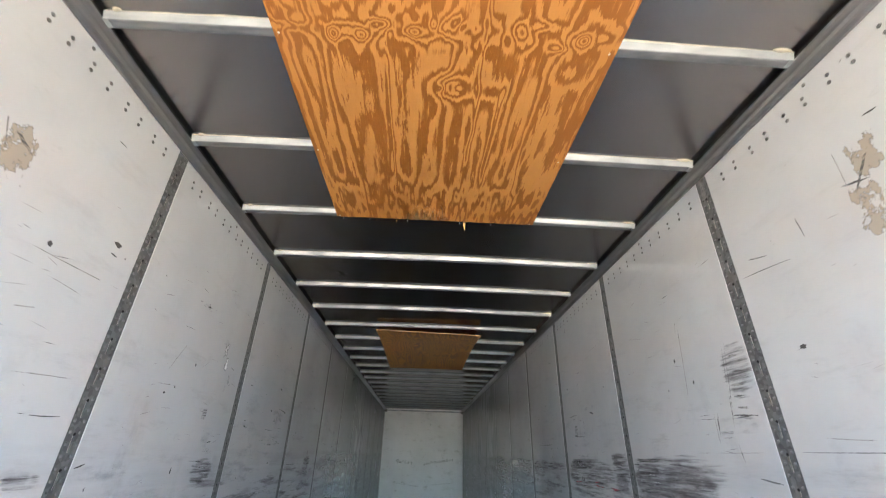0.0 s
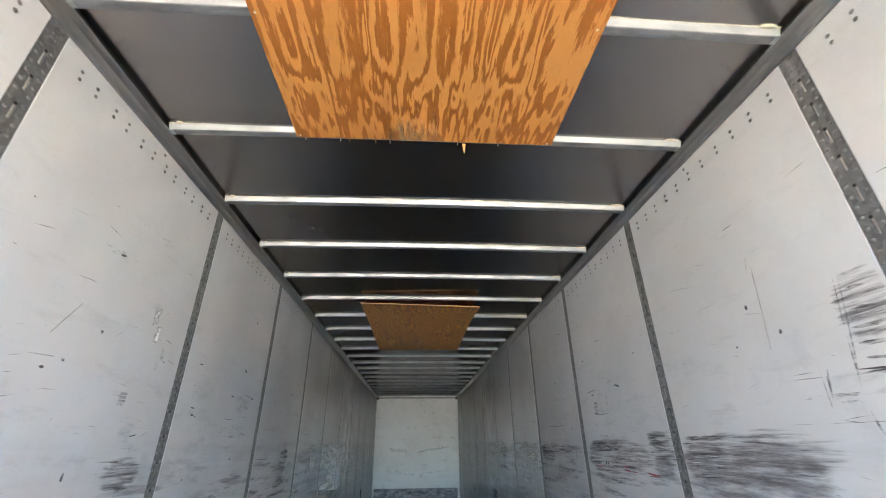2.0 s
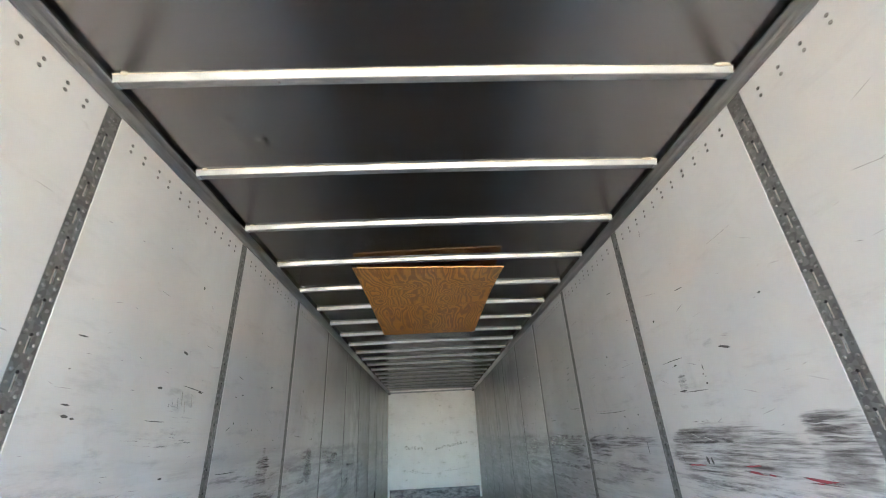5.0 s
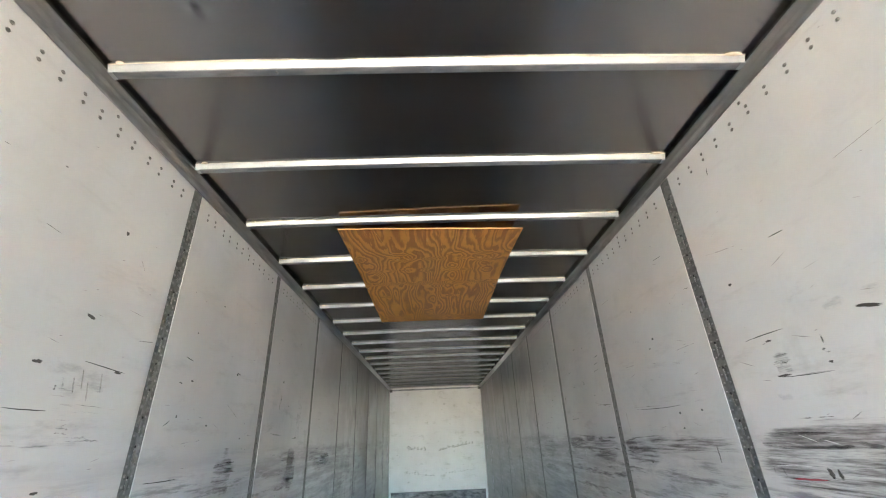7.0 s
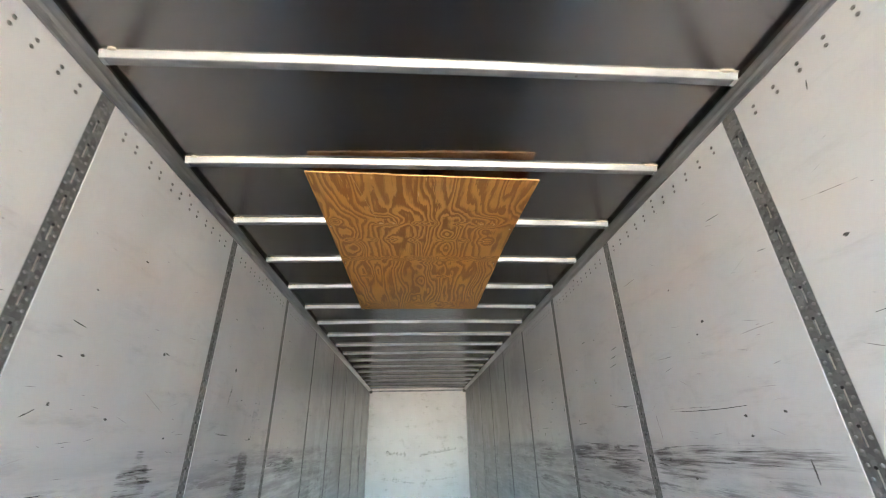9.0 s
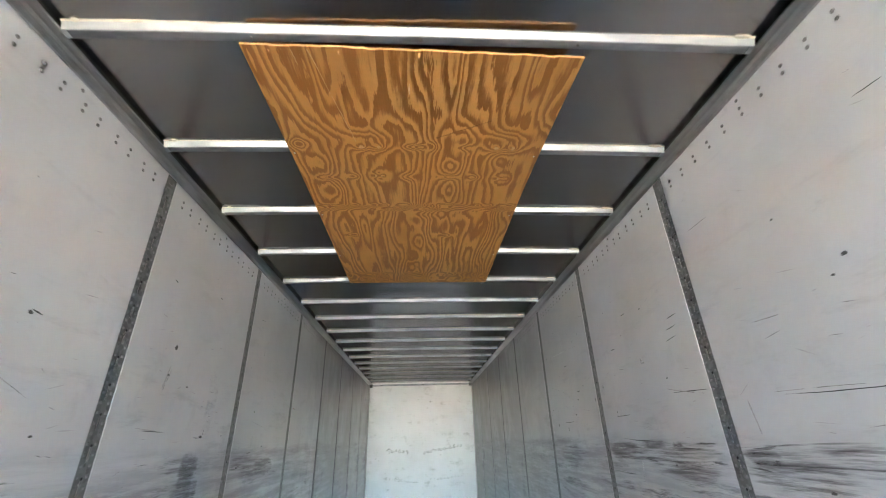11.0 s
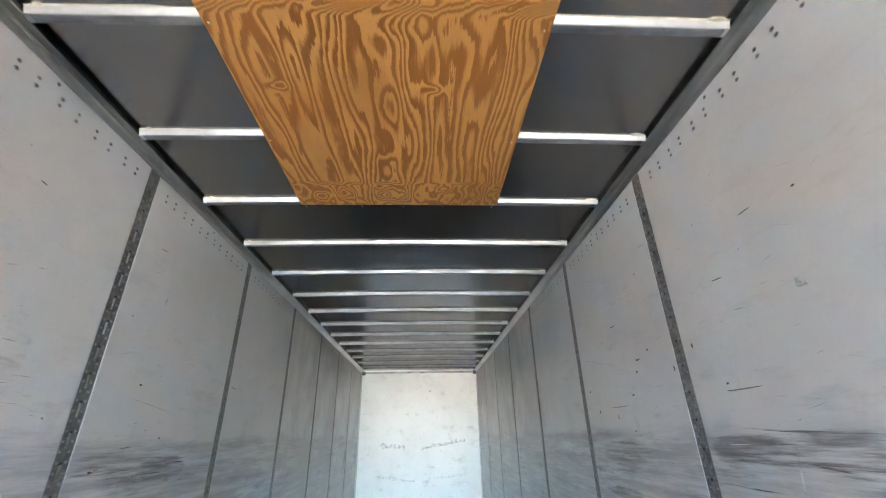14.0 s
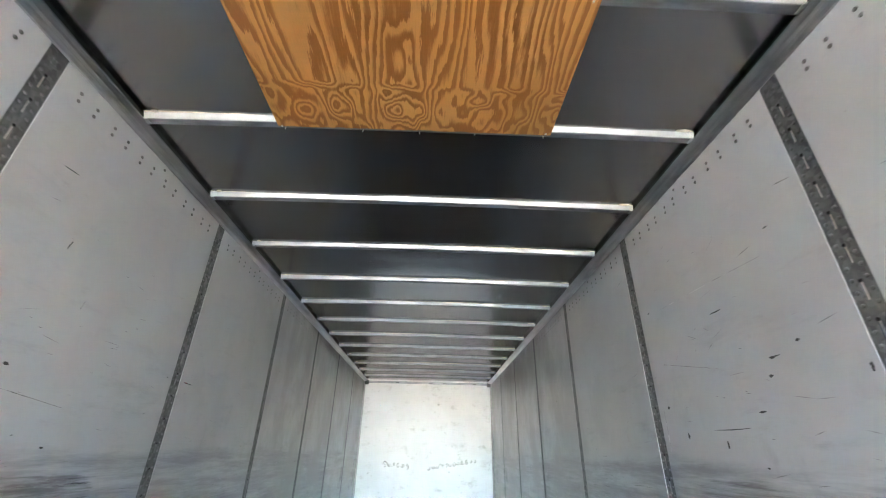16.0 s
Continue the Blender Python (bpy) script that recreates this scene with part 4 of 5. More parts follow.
smear(L, 0.060, 2.200, 0.120, 0.190, PAPER)
scratch(L, (0.030, 2.250), (0.105, 2.215), 0.014, STREAK)
scratch(L, (-0.02, 2.300), (0.040, 2.150), 0.006, FAINT)
gouge(L, 0.287, 2.009, 0.010, 0.010, 0)
gouge(L, 0.542, 2.137, 0.019, 0.011, 0)
scratch(L, (0.527, 2.095), (0.561, 2.092), 0.006, DARK)
gouge(L, 1.321, 2.143, 0.016, 0.005, 0.2)
streaks(L, 1.24, 1.36, 2.115, 2.165, 12, STREAK, 0.50)
smear(L, 1.30, 2.142, 0.080, 0.045, GREY)
gouge(L, 1.348, 1.828, 0.011, 0.011, 0)
scratch(L, (0.321, 1.918), (0.501, 1.903), 0.003, FAINT)
scratch(L, (0.223, 1.980), (0.652, 1.988), 0.004, FAINT)
scratch(L, (0.349, 2.491), (0.389, 2.492), 0.004, DARK)
scratch(L, (0.302, 1.970), (0.343, 1.959), 0.003, FAINT)
scratch(L, (0.330, 1.623), (0.599, 1.639), 0.004, FAINT)
scratch(L, (0.485, 1.515), (0.605, 1.519), 0.004, DARK)
scratch(L, (0.268, 1.798), (0.338, 1.813), 0.004, FAINT)
smear(L, 0.560, 1.329, 0.143, 0.062, RUBBER)
smear(L, 1.713, 1.322, 0.268, 0.141, RUBBER)
smear(L, 0.911, 1.343, 0.320, 0.087, GREY)
scratch(L, (0.757, 1.361), (0.804, 1.375), 0.006, DARK)
gouge(L, 1.143, 1.667, 0.011, 0.005, 0)
smear(L, 2.301, 1.354, 0.305, 0.278, GREY)
scratch(L, (1.051, 1.699), (1.269, 1.710), 0.003, FAINT)
gouge(L, 1.395, 1.333, 0.006, 0.016, 0)
gouge(L, 1.795, 1.794, 0.008, 0.003, 0)
scratch(L, (1.508, 2.321), (1.617, 2.341), 0.003, FAINT)
gouge(L, 2.851, 2.268, 0.008, 0.010, 0)
scratch(L, (2.134, 1.845), (2.181, 1.846), 0.006, DARK)
gouge(L, 2.660, 1.722, 0.019, 0.006, 0)
gouge(L, 2.173, 1.615, 0.019, 0.004, 0)
gouge(L, 2.182, 1.580, 0.019, 0.006, 0)
gouge(L, 2.217, 1.573, 0.011, 0.004, 0)
smear(L, 1.662, 1.489, 0.118, 0.137, GREY)
scratch(L, (1.693, 1.466), (1.741, 1.475), 0.006, DARK)
scratch(L, (2.841, 1.752), (3.052, 1.738), 0.004, DARK)
gouge(L, 3.011, 1.735, 0.019, 0.006, 0)
smear(L, 4.039, 1.317, 0.234, 0.245, RUBBER)
smear(L, 2.801, 1.512, 0.215, 0.099, GREY)
scratch(L, (2.601, 1.582), (2.751, 1.581), 0.004, DARK)
gouge(L, 2.807, 1.346, 0.016, 0.005, 0)
scratch(L, (3.373, 1.547), (3.426, 1.577), 0.005, DARK)
gouge(L, 3.469, 1.596, 0.008, 0.008, 0)
gouge(L, 3.764, 1.564, 0.011, 0.005, 0)
gouge(L, 4.036, 1.867, 0.011, 0.007, 0)
smear(L, 5.295, 1.224, 0.229, 0.259, RUBBER)
scratch(L, (3.309, 1.327), (3.598, 1.325), 0.005, DARK)
scratch(L, (3.449, 1.876), (3.517, 1.865), 0.005, DARK)
scratch(L, (3.951, 1.693), (4.135, 1.613), 0.003, FAINT)
gouge(L, 3.544, 1.770, 0.011, 0.005, 0)
scratch(L, (2.504, 2.137), (2.583, 2.130), 0.003, FAINT)
scratch(L, (2.964, 2.201), (3.002, 2.164), 0.003, FAINT)
scratch(L, (3.082, 1.874), (3.171, 1.888), 0.004, FAINT)
scratch(L, (4.038, 1.878), (4.083, 1.870), 0.006, DARK)
gouge(L, 3.726, 2.221, 0.008, 0.004, 0)
gouge(L, 3.507, 2.010, 0.006, 0.004, 0)
scratch(L, (3.398, 2.216), (3.422, 2.192), 0.003, FAINT)
smear(L, 5.254, 1.283, 0.156, 0.212, RUBBER)
gouge(L, 4.203, 1.500, 0.010, 0.005, 0)
scratch(L, (3.434, 1.750), (3.464, 1.748), 0.005, DARK)
gouge(L, 4.888, 1.925, 0.015, 0.013, 0)
scratch(L, (4.734, 2.243), (4.763, 2.237), 0.006, DARK)
scratch(L, (5.233, 2.309), (5.264, 2.306), 0.006, DARK)
gouge(L, 5.333, 1.505, 0.019, 0.007, 0)
scratch(L, (5.351, 1.514), (5.362, 1.543), 0.004, DARK)
smear(L, 5.397, 1.704, 0.125, 0.377, GREY)
scratch(L, (4.837, 1.656), (4.894, 1.814), 0.005, FAINT)
scratch(L, (4.722, 1.536), (4.897, 1.527), 0.003, FAINT)
gouge(L, 5.073, 1.750, 0.011, 0.004, 0)
gouge(L, 4.879, 1.787, 0.010, 0.004, 0)
gouge(L, 6.095, 1.683, 0.011, 0.006, 0)
smear(L, 5.192, 1.353, 0.447, 0.108, RUBBER)
smear(L, 6.259, 1.278, 0.580, 0.169, RUBBER)
scratch(L, (6.117, 2.097), (6.123, 2.141), 0.004, FAINT)
scratch(L, (6.065, 1.617), (6.375, 1.576), 0.003, FAINT)
gouge(L, 5.923, 1.315, 0.015, 0.006, 0)
gouge(L, 5.901, 1.981, 0.006, 0.004, 0)
smear(L, 6.024, 1.342, 0.503, 0.123, RUBBER)
smear(L, 6.519, 1.293, 0.303, 0.117, RUBBER)
scratch(L, (7.102, 1.771), (7.187, 1.769), 0.005, DARK)
scratch(L, (6.274, 1.917), (6.285, 1.964), 0.003, FAINT)
gouge(L, 6.356, 1.444, 0.009, 0.005, 0)
scratch(L, (6.113, 2.102), (6.126, 2.137), 0.005, DARK)
smear(L, 6.484, 1.333, 0.262, 0.065, RUBBER)
scratch(L, (5.963, 2.365), (6.027, 2.370), 0.004, DARK)
scratch(L, (7.092, 1.774), (7.152, 1.771), 0.005, RED)
smear(L, 9.029, 1.360, 0.329, 0.517, GREY)
smear(L, 10.578, 1.367, 0.613, 0.643, GREY)
smear(R, 0.009, 2.308, 0.104, 0.147, PAPER)
smear(R, 0.060, 2.150, 0.105, 0.190, PAPER)
scratch(R, (-0.010, 2.330), (0.075, 2.215), 0.010, STREAK)
scratch(R, (0.110, 2.260), (0.020, 2.235), 0.008, STREAK)
gouge(R, 0.457, 1.814, 0.015, 0.009, 0)
gouge(R, 1.239, 1.921, 0.008, 0.011, 0)
gouge(R, 1.121, 1.791, 0.008, 0.010, 0)
smear(R, 0.809, 1.807, 0.181, 0.222, RUBBER)
smear(R, 0.907, 1.582, 0.294, 0.098, GREY)
scratch(R, (0.630, 2.143), (0.375, 2.122), 0.003, DARK)
scratch(R, (0.301, 2.257), (0.290, 2.172), 0.004, DARK)
scratch(R, (0.559, 2.204), (0.466, 2.180), 0.004, DARK)
scratch(R, (-0.038, 2.428), (-0.083, 2.422), 0.006, DARK)
smear(R, 1.462, 1.375, 0.840, 0.213, RUBBER)
smear(R, 2.102, 1.384, 0.348, 0.202, RUBBER)
smear(R, 2.652, 1.330, 1.038, 0.236, RUBBER)
scratch(R, (0.846, 1.383), (0.740, 1.369), 0.006, DARK)
scratch(R, (0.503, 1.519), (0.309, 1.505), 0.003, FAINT)
scratch(R, (0.090, 2.387), (0.092, 2.248), 0.004, FAINT)
scratch(R, (1.013, 1.618), (1.018, 1.560), 0.005, DARK)
scratch(R, (0.900, 2.307), (0.772, 2.315), 0.004, FAINT)
scratch(R, (0.903, 1.622), (0.762, 1.610), 0.006, DARK)
gouge(R, 2.201, 1.924, 0.011, 0.006, 0)
smear(R, 1.453, 1.347, 0.523, 0.200, RUBBER)
smear(R, 0.852, 1.786, 0.113, 0.224, GREY)
scratch(R, (1.158, 2.115), (1.181, 2.042), 0.003, FAINT)
gouge(R, 1.352, 1.783, 0.005, 0.006, 0)
scratch(R, (1.750, 2.162), (1.482, 2.104), 0.003, FAINT)
gouge(R, 3.005, 2.015, 0.011, 0.007, 0)
scratch(R, (1.227, 2.270), (1.168, 2.270), 0.004, DARK)
smear(R, 1.627, 1.429, 0.413, 0.050, RUBBER)
smear(R, 1.660, 1.346, 0.397, 0.116, RUBBER)
smear(R, 2.114, 1.437, 0.216, 0.099, RUBBER)
smear(R, 2.691, 1.346, 0.904, 0.251, GREY)
smear(R, 2.597, 1.802, 0.091, 0.058, GREY)
scratch(R, (3.031, 1.770), (2.827, 1.775), 0.004, DARK)
gouge(R, 2.913, 1.747, 0.017, 0.004, 0)
smear(R, 2.881, 1.655, 0.089, 0.092, RUBBER)
scratch(R, (2.911, 1.610), (2.686, 1.603), 0.003, DARK)
gouge(R, 2.689, 1.631, 0.008, 0.005, 0)
gouge(R, 2.688, 1.706, 0.004, 0.014, 0)
smear(R, 2.991, 1.397, 0.245, 0.086, RUBBER)
smear(R, 2.738, 1.401, 0.252, 0.082, RUBBER)
smear(R, 3.742, 1.368, 1.120, 0.097, RUBBER)
scratch(R, (3.085, 1.265), (2.872, 1.272), 0.007, RED)
scratch(R, (3.433, 1.373), (3.431, 1.296), 0.008, DARK)
scratch(R, (4.156, 1.571), (3.641, 1.562), 0.004, DARK)
gouge(R, 3.667, 1.524, 0.010, 0.006, 0)
gouge(R, 3.466, 1.527, 0.009, 0.006, 0)
gouge(R, 3.662, 1.449, 0.011, 0.005, 0)
gouge(R, 4.103, 1.269, 0.011, 0.006, 0)
scratch(R, (2.385, 2.228), (2.207, 2.241), 0.003, FAINT)
gouge(R, 3.754, 1.942, 0.011, 0.009, 0)
scratch(R, (2.899, 2.562), (2.909, 2.525), 0.005, DARK)
scratch(R, (3.129, 2.204), (2.904, 2.158), 0.003, FAINT)
scratch(R, (2.729, 2.112), (2.659, 2.108), 0.005, DARK)
scratch(R, (3.534, 2.357), (3.451, 2.349), 0.004, DARK)
gouge(R, 3.814, 1.894, 0.008, 0.005, 0)
scratch(R, (3.334, 2.109), (3.294, 2.103), 0.003, DARK)
smear(R, 4.209, 1.331, 0.555, 0.156, RUBBER)
smear(R, 4.959, 1.319, 0.704, 0.171, RUBBER)
scratch(R, (4.195, 1.582), (3.849, 1.572), 0.003, FAINT)
scratch(R, (3.556, 1.832), (3.377, 1.836), 0.003, FAINT)
scratch(R, (4.725, 2.001), (4.639, 2.007), 0.0045, DARK)
scratch(R, (4.751, 1.948), (4.664, 1.956), 0.0045, DARK)
scratch(R, (4.777, 1.895), (4.688, 1.905), 0.0045, DARK)
scratch(R, (5.205, 2.150), (5.142, 2.151), 0.005, DARK)
gouge(R, 4.963, 2.127, 0.008, 0.004, 0)
gouge(R, 4.853, 1.718, 0.010, 0.004, 0)
scratch(R, (4.835, 1.643), (4.558, 1.631), 0.004, DARK)
smear(R, 5.262, 1.372, 0.628, 0.102, RUBBER)
smear(R, 4.777, 1.386, 0.388, 0.078, RUBBER)
scratch(R, (4.380, 2.339), (4.209, 2.342), 0.005, FAINT)
smear(R, 4.594, 1.358, 0.137, 0.091, GREY)
gouge(R, 4.953, 1.306, 0.010, 0.005, 0)
scratch(R, (5.433, 1.976), (5.371, 1.971), 0.005, DARK)
scratch(R, (5.529, 1.564), (5.345, 1.565), 0.005, DARK)
gouge(R, 5.512, 1.590, 0.007, 0.005, 0)
gouge(R, 5.445, 2.239, 0.005, 0.004, 0)
gouge(R, 5.663, 1.763, 0.006, 0.012, 0)
smear(R, 5.479, 1.356, 0.466, 0.137, RUBBER)
smear(R, 6.499, 1.313, 0.703, 0.160, RUBBER)
scratch(R, (6.866, 2.161), (5.985, 2.131), 0.0023, WHITE_LINE)
scratch(R, (6.414, 2.020), (6.341, 2.020), 0.006, DARK)
gouge(R, 6.033, 1.815, 0.011, 0.005, 0)
gouge(R, 6.158, 1.782, 0.011, 0.005, 0)
scratch(R, (5.414, 1.844), (5.294, 1.829), 0.003, FAINT)
scratch(R, (6.949, 1.687), (6.961, 1.450), 0.0045, WHITE_LINE)
smear(R, 7.867, 1.277, 0.784, 0.316, GREY)
gouge(R, 6.904, 2.176, 0.011, 0.006, 0)
scratch(R, (6.176, 1.785), (6.123, 1.785), 0.005, DARK)
gouge(R, 6.188, 1.724, 0.010, 0.006, 0)
gouge(R, 6.899, 1.683, 0.011, 0.008, 0)
gouge(R, 5.833, 1.693, 0.006, 0.014, 0)
scratch(R, (6.581, 1.565), (6.362, 1.563), 0.004, DARK)
scratch(R, (6.008, 2.221), (5.985, 2.221), 0.005, DARK)
gouge(R, 6.282, 1.612, 0.019, 0.004, 0)
gouge(R, 6.777, 1.549, 0.008, 0.014, 0)
gouge(R, 6.515, 1.508, 0.006, 0.016, 0)
scratch(R, (6.942, 1.907), (6.362, 1.776), 0.003, FAINT)
scratch(R, (5.911, 2.343), (5.828, 2.326), 0.005, FAINT)
gouge(R, 6.331, 1.430, 0.008, 0.004, 0)
scratch(R, (-0.40, 1.478), (0.61, 1.476), 0.003, DARK)
scratch(R, (0.70, 1.477), (1.25, 1.478), 0.002, FAINT)
streaks(R, 0.76, 0.91, 1.674, 1.896, 26, STREAK, 0.50)
streaks(R, 0.78, 0.88, 1.714, 1.809, 14, STREAK, 0.60)
scratch(R, (0.861, 1.914), (0.894, 1.728), 0.0040, STREAK)
scratch(R, (0.894, 1.728), (0.916, 1.568), 0.0050, STREAK)
scratch(R, (0.922, 1.607), (0.757, 1.615), 0.0060, STREAK)
scratch(R, (1.029, 1.636), (1.033, 1.498), 0.0030, STREAK)
scratch(R, (1.161, 1.621), (1.017, 1.615), 0.0030, STREAK)
streaks(R, 0.83, 1.17, 1.529, 1.573, 8, FAINT, 0.50)
scratch(R, (0.919, 1.509), (0.908, 1.437), 0.0070, STREAK)
scratch(R, (0.968, 1.278), (0.734, 1.281), 0.0040, BLUE)
scratch(R, (0.951, 1.318), (0.821, 1.296), 0.0030, RED)
streaks(R, 2.85, 2.93, 1.617, 1.693, 6, STREAK, 0.60)
streaks(R, 2.84, 2.92, 1.634, 1.691, 12, STREAK, 0.60)
streaks(R, 7.13, 8.22, 1.126, 1.396, 30, STREAK, 0.35)
scratch(R, (5.713, 1.376), (5.462, 1.382), 0.0018, WHITE_LINE)
streaks(L, 1.66, 1.79, 1.254, 1.370, 14, STREAK, 0.60)
streaks(L, 2.52, 3.14, 1.095, 1.191, 14, STREAK, 0.60)
streaks(L, 3.26, 4.27, 0.934, 1.086, 16, STREAK, 0.40)
streaks(L, 0.94, 1.06, 1.285, 1.398, 22, STREAK, 0.30)
streaks(L, 3.93, 4.16, 1.216, 1.422, 30, STREAK, 0.60)
streaks(L, 5.16, 5.38, 1.165, 1.364, 14, STREAK, 0.60)
streaks(L, 2.79, 2.86, 1.501, 1.540, 10, STREAK, 0.50)
streaks(L, 2.85, 2.99, 1.486, 1.507, 8, STREAK, 0.50)
streaks(L, 2.81, 2.87, 1.668, 1.689, 8, STREAK, 0.50)
streaks(L, 5.82, 6.83, 0.996, 1.331, 20, STREAK, 0.25)
streaks(L, 3.90, 4.21, 1.258, 1.431, 20, STREAK, 0.60)
streaks(L, 1.60, 1.84, 1.480, 1.539, 20, STREAK, 0.30)
streaks(L, 1.64, 1.79, 1.407, 1.435, 16, STREAK, 0.35)
streaks(L, 2.27, 2.97, 1.456, 1.524, 14, STREAK, 0.30)
streaks(L, 2.72, 3.10, 1.481, 1.668, 14, STREAK, 0.25)
streaks(L, 5.21, 5.34, 1.294, 1.387, 24, STREAK, 0.50)
streaks(L, 6.00, 6.85, 1.213, 1.365, 30, STREAK, 0.40)
streaks(L, 5.33, 5.54, 1.481, 1.693, 14, STREAK, 0.20)
streaks(L, 4.66, 4.87, 1.378, 1.392, 6, STREAK, 0.50)
streaks(L, 4.76, 4.93, 1.518, 1.534, 6, STREAK, 0.40)
streaks(L, 5.23, 5.38, 1.481, 1.520, 8, STREAK, 0.60)
streaks(L, 6.39, 6.63, 1.295, 1.358, 24, STREAK, 0.60)
streaks(L, 6.04, 6.30, 1.393, 1.409, 10, STREAK, 0.40)
streaks(L, 6.08, 6.97, 1.230, 1.296, 34, STREAK, 0.40)
streaks(L, 5.91, 5.96, 1.309, 1.332, 6, STREAK, 0.60)
streaks(L, 8.82, 9.12, 1.255, 1.560, 10, STREAK, 0.30)
smear(L, 1.651, 1.981, 0.060, 0.110, WHITE)
smear(L, 1.682, 1.903, 0.050, 0.090, WHITE)
smear(L, 1.772, 1.823, 0.030, 0.060, WHITE)
smear(L, 1.744, 1.795, 0.050, 0.110, GREY)
scratch(L, (1.765, 1.897), (1.825, 1.885), 0.006, FAINT)
scratch(L, (1.825, 1.808), (1.885, 1.799), 0.005, FAINT)


# broad worn films, with the darker strokes that lie in them
scratch(R, (1.880, 1.440), (1.560, 1.432), 0.012, STREAK)
scratch(R, (1.600, 1.430), (1.260, 1.412), 0.008, STREAK)
scratch(R, (2.225, 1.450), (2.010, 1.452), 0.014, STREAK)
scratch(R, (0.842, 1.920), (0.915, 1.580), 0.005, STREAK)
scratch(R, (1.000, 1.640), (1.023, 1.541), 0.007, STREAK)
scratch(R, (1.147, 2.095), (1.190, 1.738), 0.006, FAINT)
for z, wide, dirt in ((1.865, 0.008, FAINT), (1.800, 0.012, STREAK), (1.742, 0.010, FAINT), (1.695, 0.014, STREAK), (1.650, 0.010, FAINT), (1.612, 0.010, STREAK)):
    scratch(R, (0.775, z - 0.010), (0.870, z), wide, dirt)
scratch(R, (2.535, 1.776), (2.455, 1.757), 0.013, DARK)
smear(R, 2.463, 1.800, 0.070, 0.060, GREY)
streaks(R, 2.67, 2.70, 1.640, 1.750, 9, STREAK, 0.50)
smear(R, 5.061, 1.845, 0.050, 0.050, WHITE)
scratch(R, (4.341, 1.578), (4.318, 1.430), 0.006, FAINT)
scratch(R, (4.879, 1.667), (4.576, 1.616), 0.005, FAINT)
scratch(R, (4.215, 1.840), (4.048, 1.835), 0.004, FAINT)
scratch(R, (5.541, 1.558), (5.380, 1.566), 0.007, STREAK)
smear(R, 2.132, 1.416, 0.248, 0.065, RUBBER)
smear(R, 2.125, 1.416, 0.206, 0.044, HAZE)
scratch(R, (2.239, 1.432), (2.017, 1.403), 0.0300, STREAK)
scratch(R, (2.248, 1.450), (2.128, 1.442), 0.0120, STREAK)
scratch(R, (2.214, 1.376), (1.978, 1.391), 0.0120, STREAK)
scratch(R, (2.195, 1.391), (2.031, 1.387), 0.0100, STREAK)
scratch(R, (1.897, 1.443), (1.711, 1.439), 0.0180, STREAK)
scratch(R, (1.732, 1.440), (1.550, 1.441), 0.0140, STREAK)
scratch(R, (1.899, 1.415), (1.782, 1.426), 0.0160, STREAK)
scratch(R, (1.802, 1.431), (1.601, 1.434), 0.0080, STREAK)
smear(R, 1.768, 1.347, 0.348, 0.136, HAZE)
smear(R, 1.728, 1.314, 0.094, 0.030, HAZE)
smear(R, 1.810, 1.363, 0.183, 0.042, GREY)
scratch(R, (1.888, 1.366), (1.585, 1.381), 0.0070, STREAK)
scratch(R, (1.884, 1.346), (1.638, 1.362), 0.0070, STREAK)
scratch(R, (1.890, 1.316), (1.729, 1.328), 0.0070, STREAK)
scratch(R, (1.720, 1.310), (1.612, 1.321), 0.0070, STREAK)
scratch(R, (1.877, 1.288), (1.693, 1.290), 0.0070, STREAK)
scratch(R, (1.840, 1.273), (1.632, 1.283), 0.0070, STREAK)
scratch(R, (1.910, 1.389), (1.760, 1.384), 0.0023, WHITE_LINE)
scratch(R, (1.812, 1.369), (1.603, 1.364), 0.0023, WHITE_LINE)
scratch(R, (1.877, 1.332), (1.745, 1.335), 0.0023, WHITE_LINE)
scratch(R, (1.719, 1.328), (1.609, 1.327), 0.0023, WHITE_LINE)
smear(R, 2.127, 1.301, 0.223, 0.102, HAZE)
streaks(R, 2.05, 2.21, 1.251, 1.357, 16, STREAK, 0.40)
scratch(R, (2.630, 1.280), (2.474, 1.292), 0.0070, RED)
scratch(R, (2.663, 1.266), (2.378, 1.256), 0.0100, RED)
scratch(R, (2.336, 1.263), (2.126, 1.252), 0.0120, RED)
scratch(R, (2.330, 1.246), (2.130, 1.244), 0.0050, RED)
smear(R, 2.899, 1.419, 0.339, 0.048, HAZE)
scratch(R, (3.122, 1.366), (2.581, 1.371), 0.0120, STREAK)
scratch(R, (2.720, 1.389), (2.598, 1.368), 0.0160, STREAK)
smear(R, 2.961, 1.406, 0.302, 0.065, HAZE)
smear(R, 2.736, 1.401, 0.106, 0.053, RUBBER)
smear(R, 3.094, 1.382, 0.081, 0.032, RUBBER)
smear(R, 2.882, 1.421, 0.102, 0.025, RUBBER)
scratch(R, (2.942, 1.413), (2.854, 1.385), 0.0023, WHITE_LINE)
scratch(R, (2.843, 1.396), (2.766, 1.377), 0.0036, WHITE_LINE)
scratch(R, (3.029, 1.389), (2.914, 1.376), 0.0023, WHITE_LINE)
scratch(R, (2.829, 1.374), (2.709, 1.372), 0.0120, STREAK)
scratch(R, (3.127, 1.372), (2.990, 1.365), 0.0080, STREAK)
scratch(R, (3.144, 1.303), (2.835, 1.312), 0.0027, WHITE_LINE)
scratch(R, (3.072, 1.303), (3.056, 1.268), 0.0050, STREAK)
scratch(R, (3.111, 1.301), (3.112, 1.276), 0.0040, STREAK)
smear(R, 2.996, 1.288, 0.149, 0.020, HAZE)
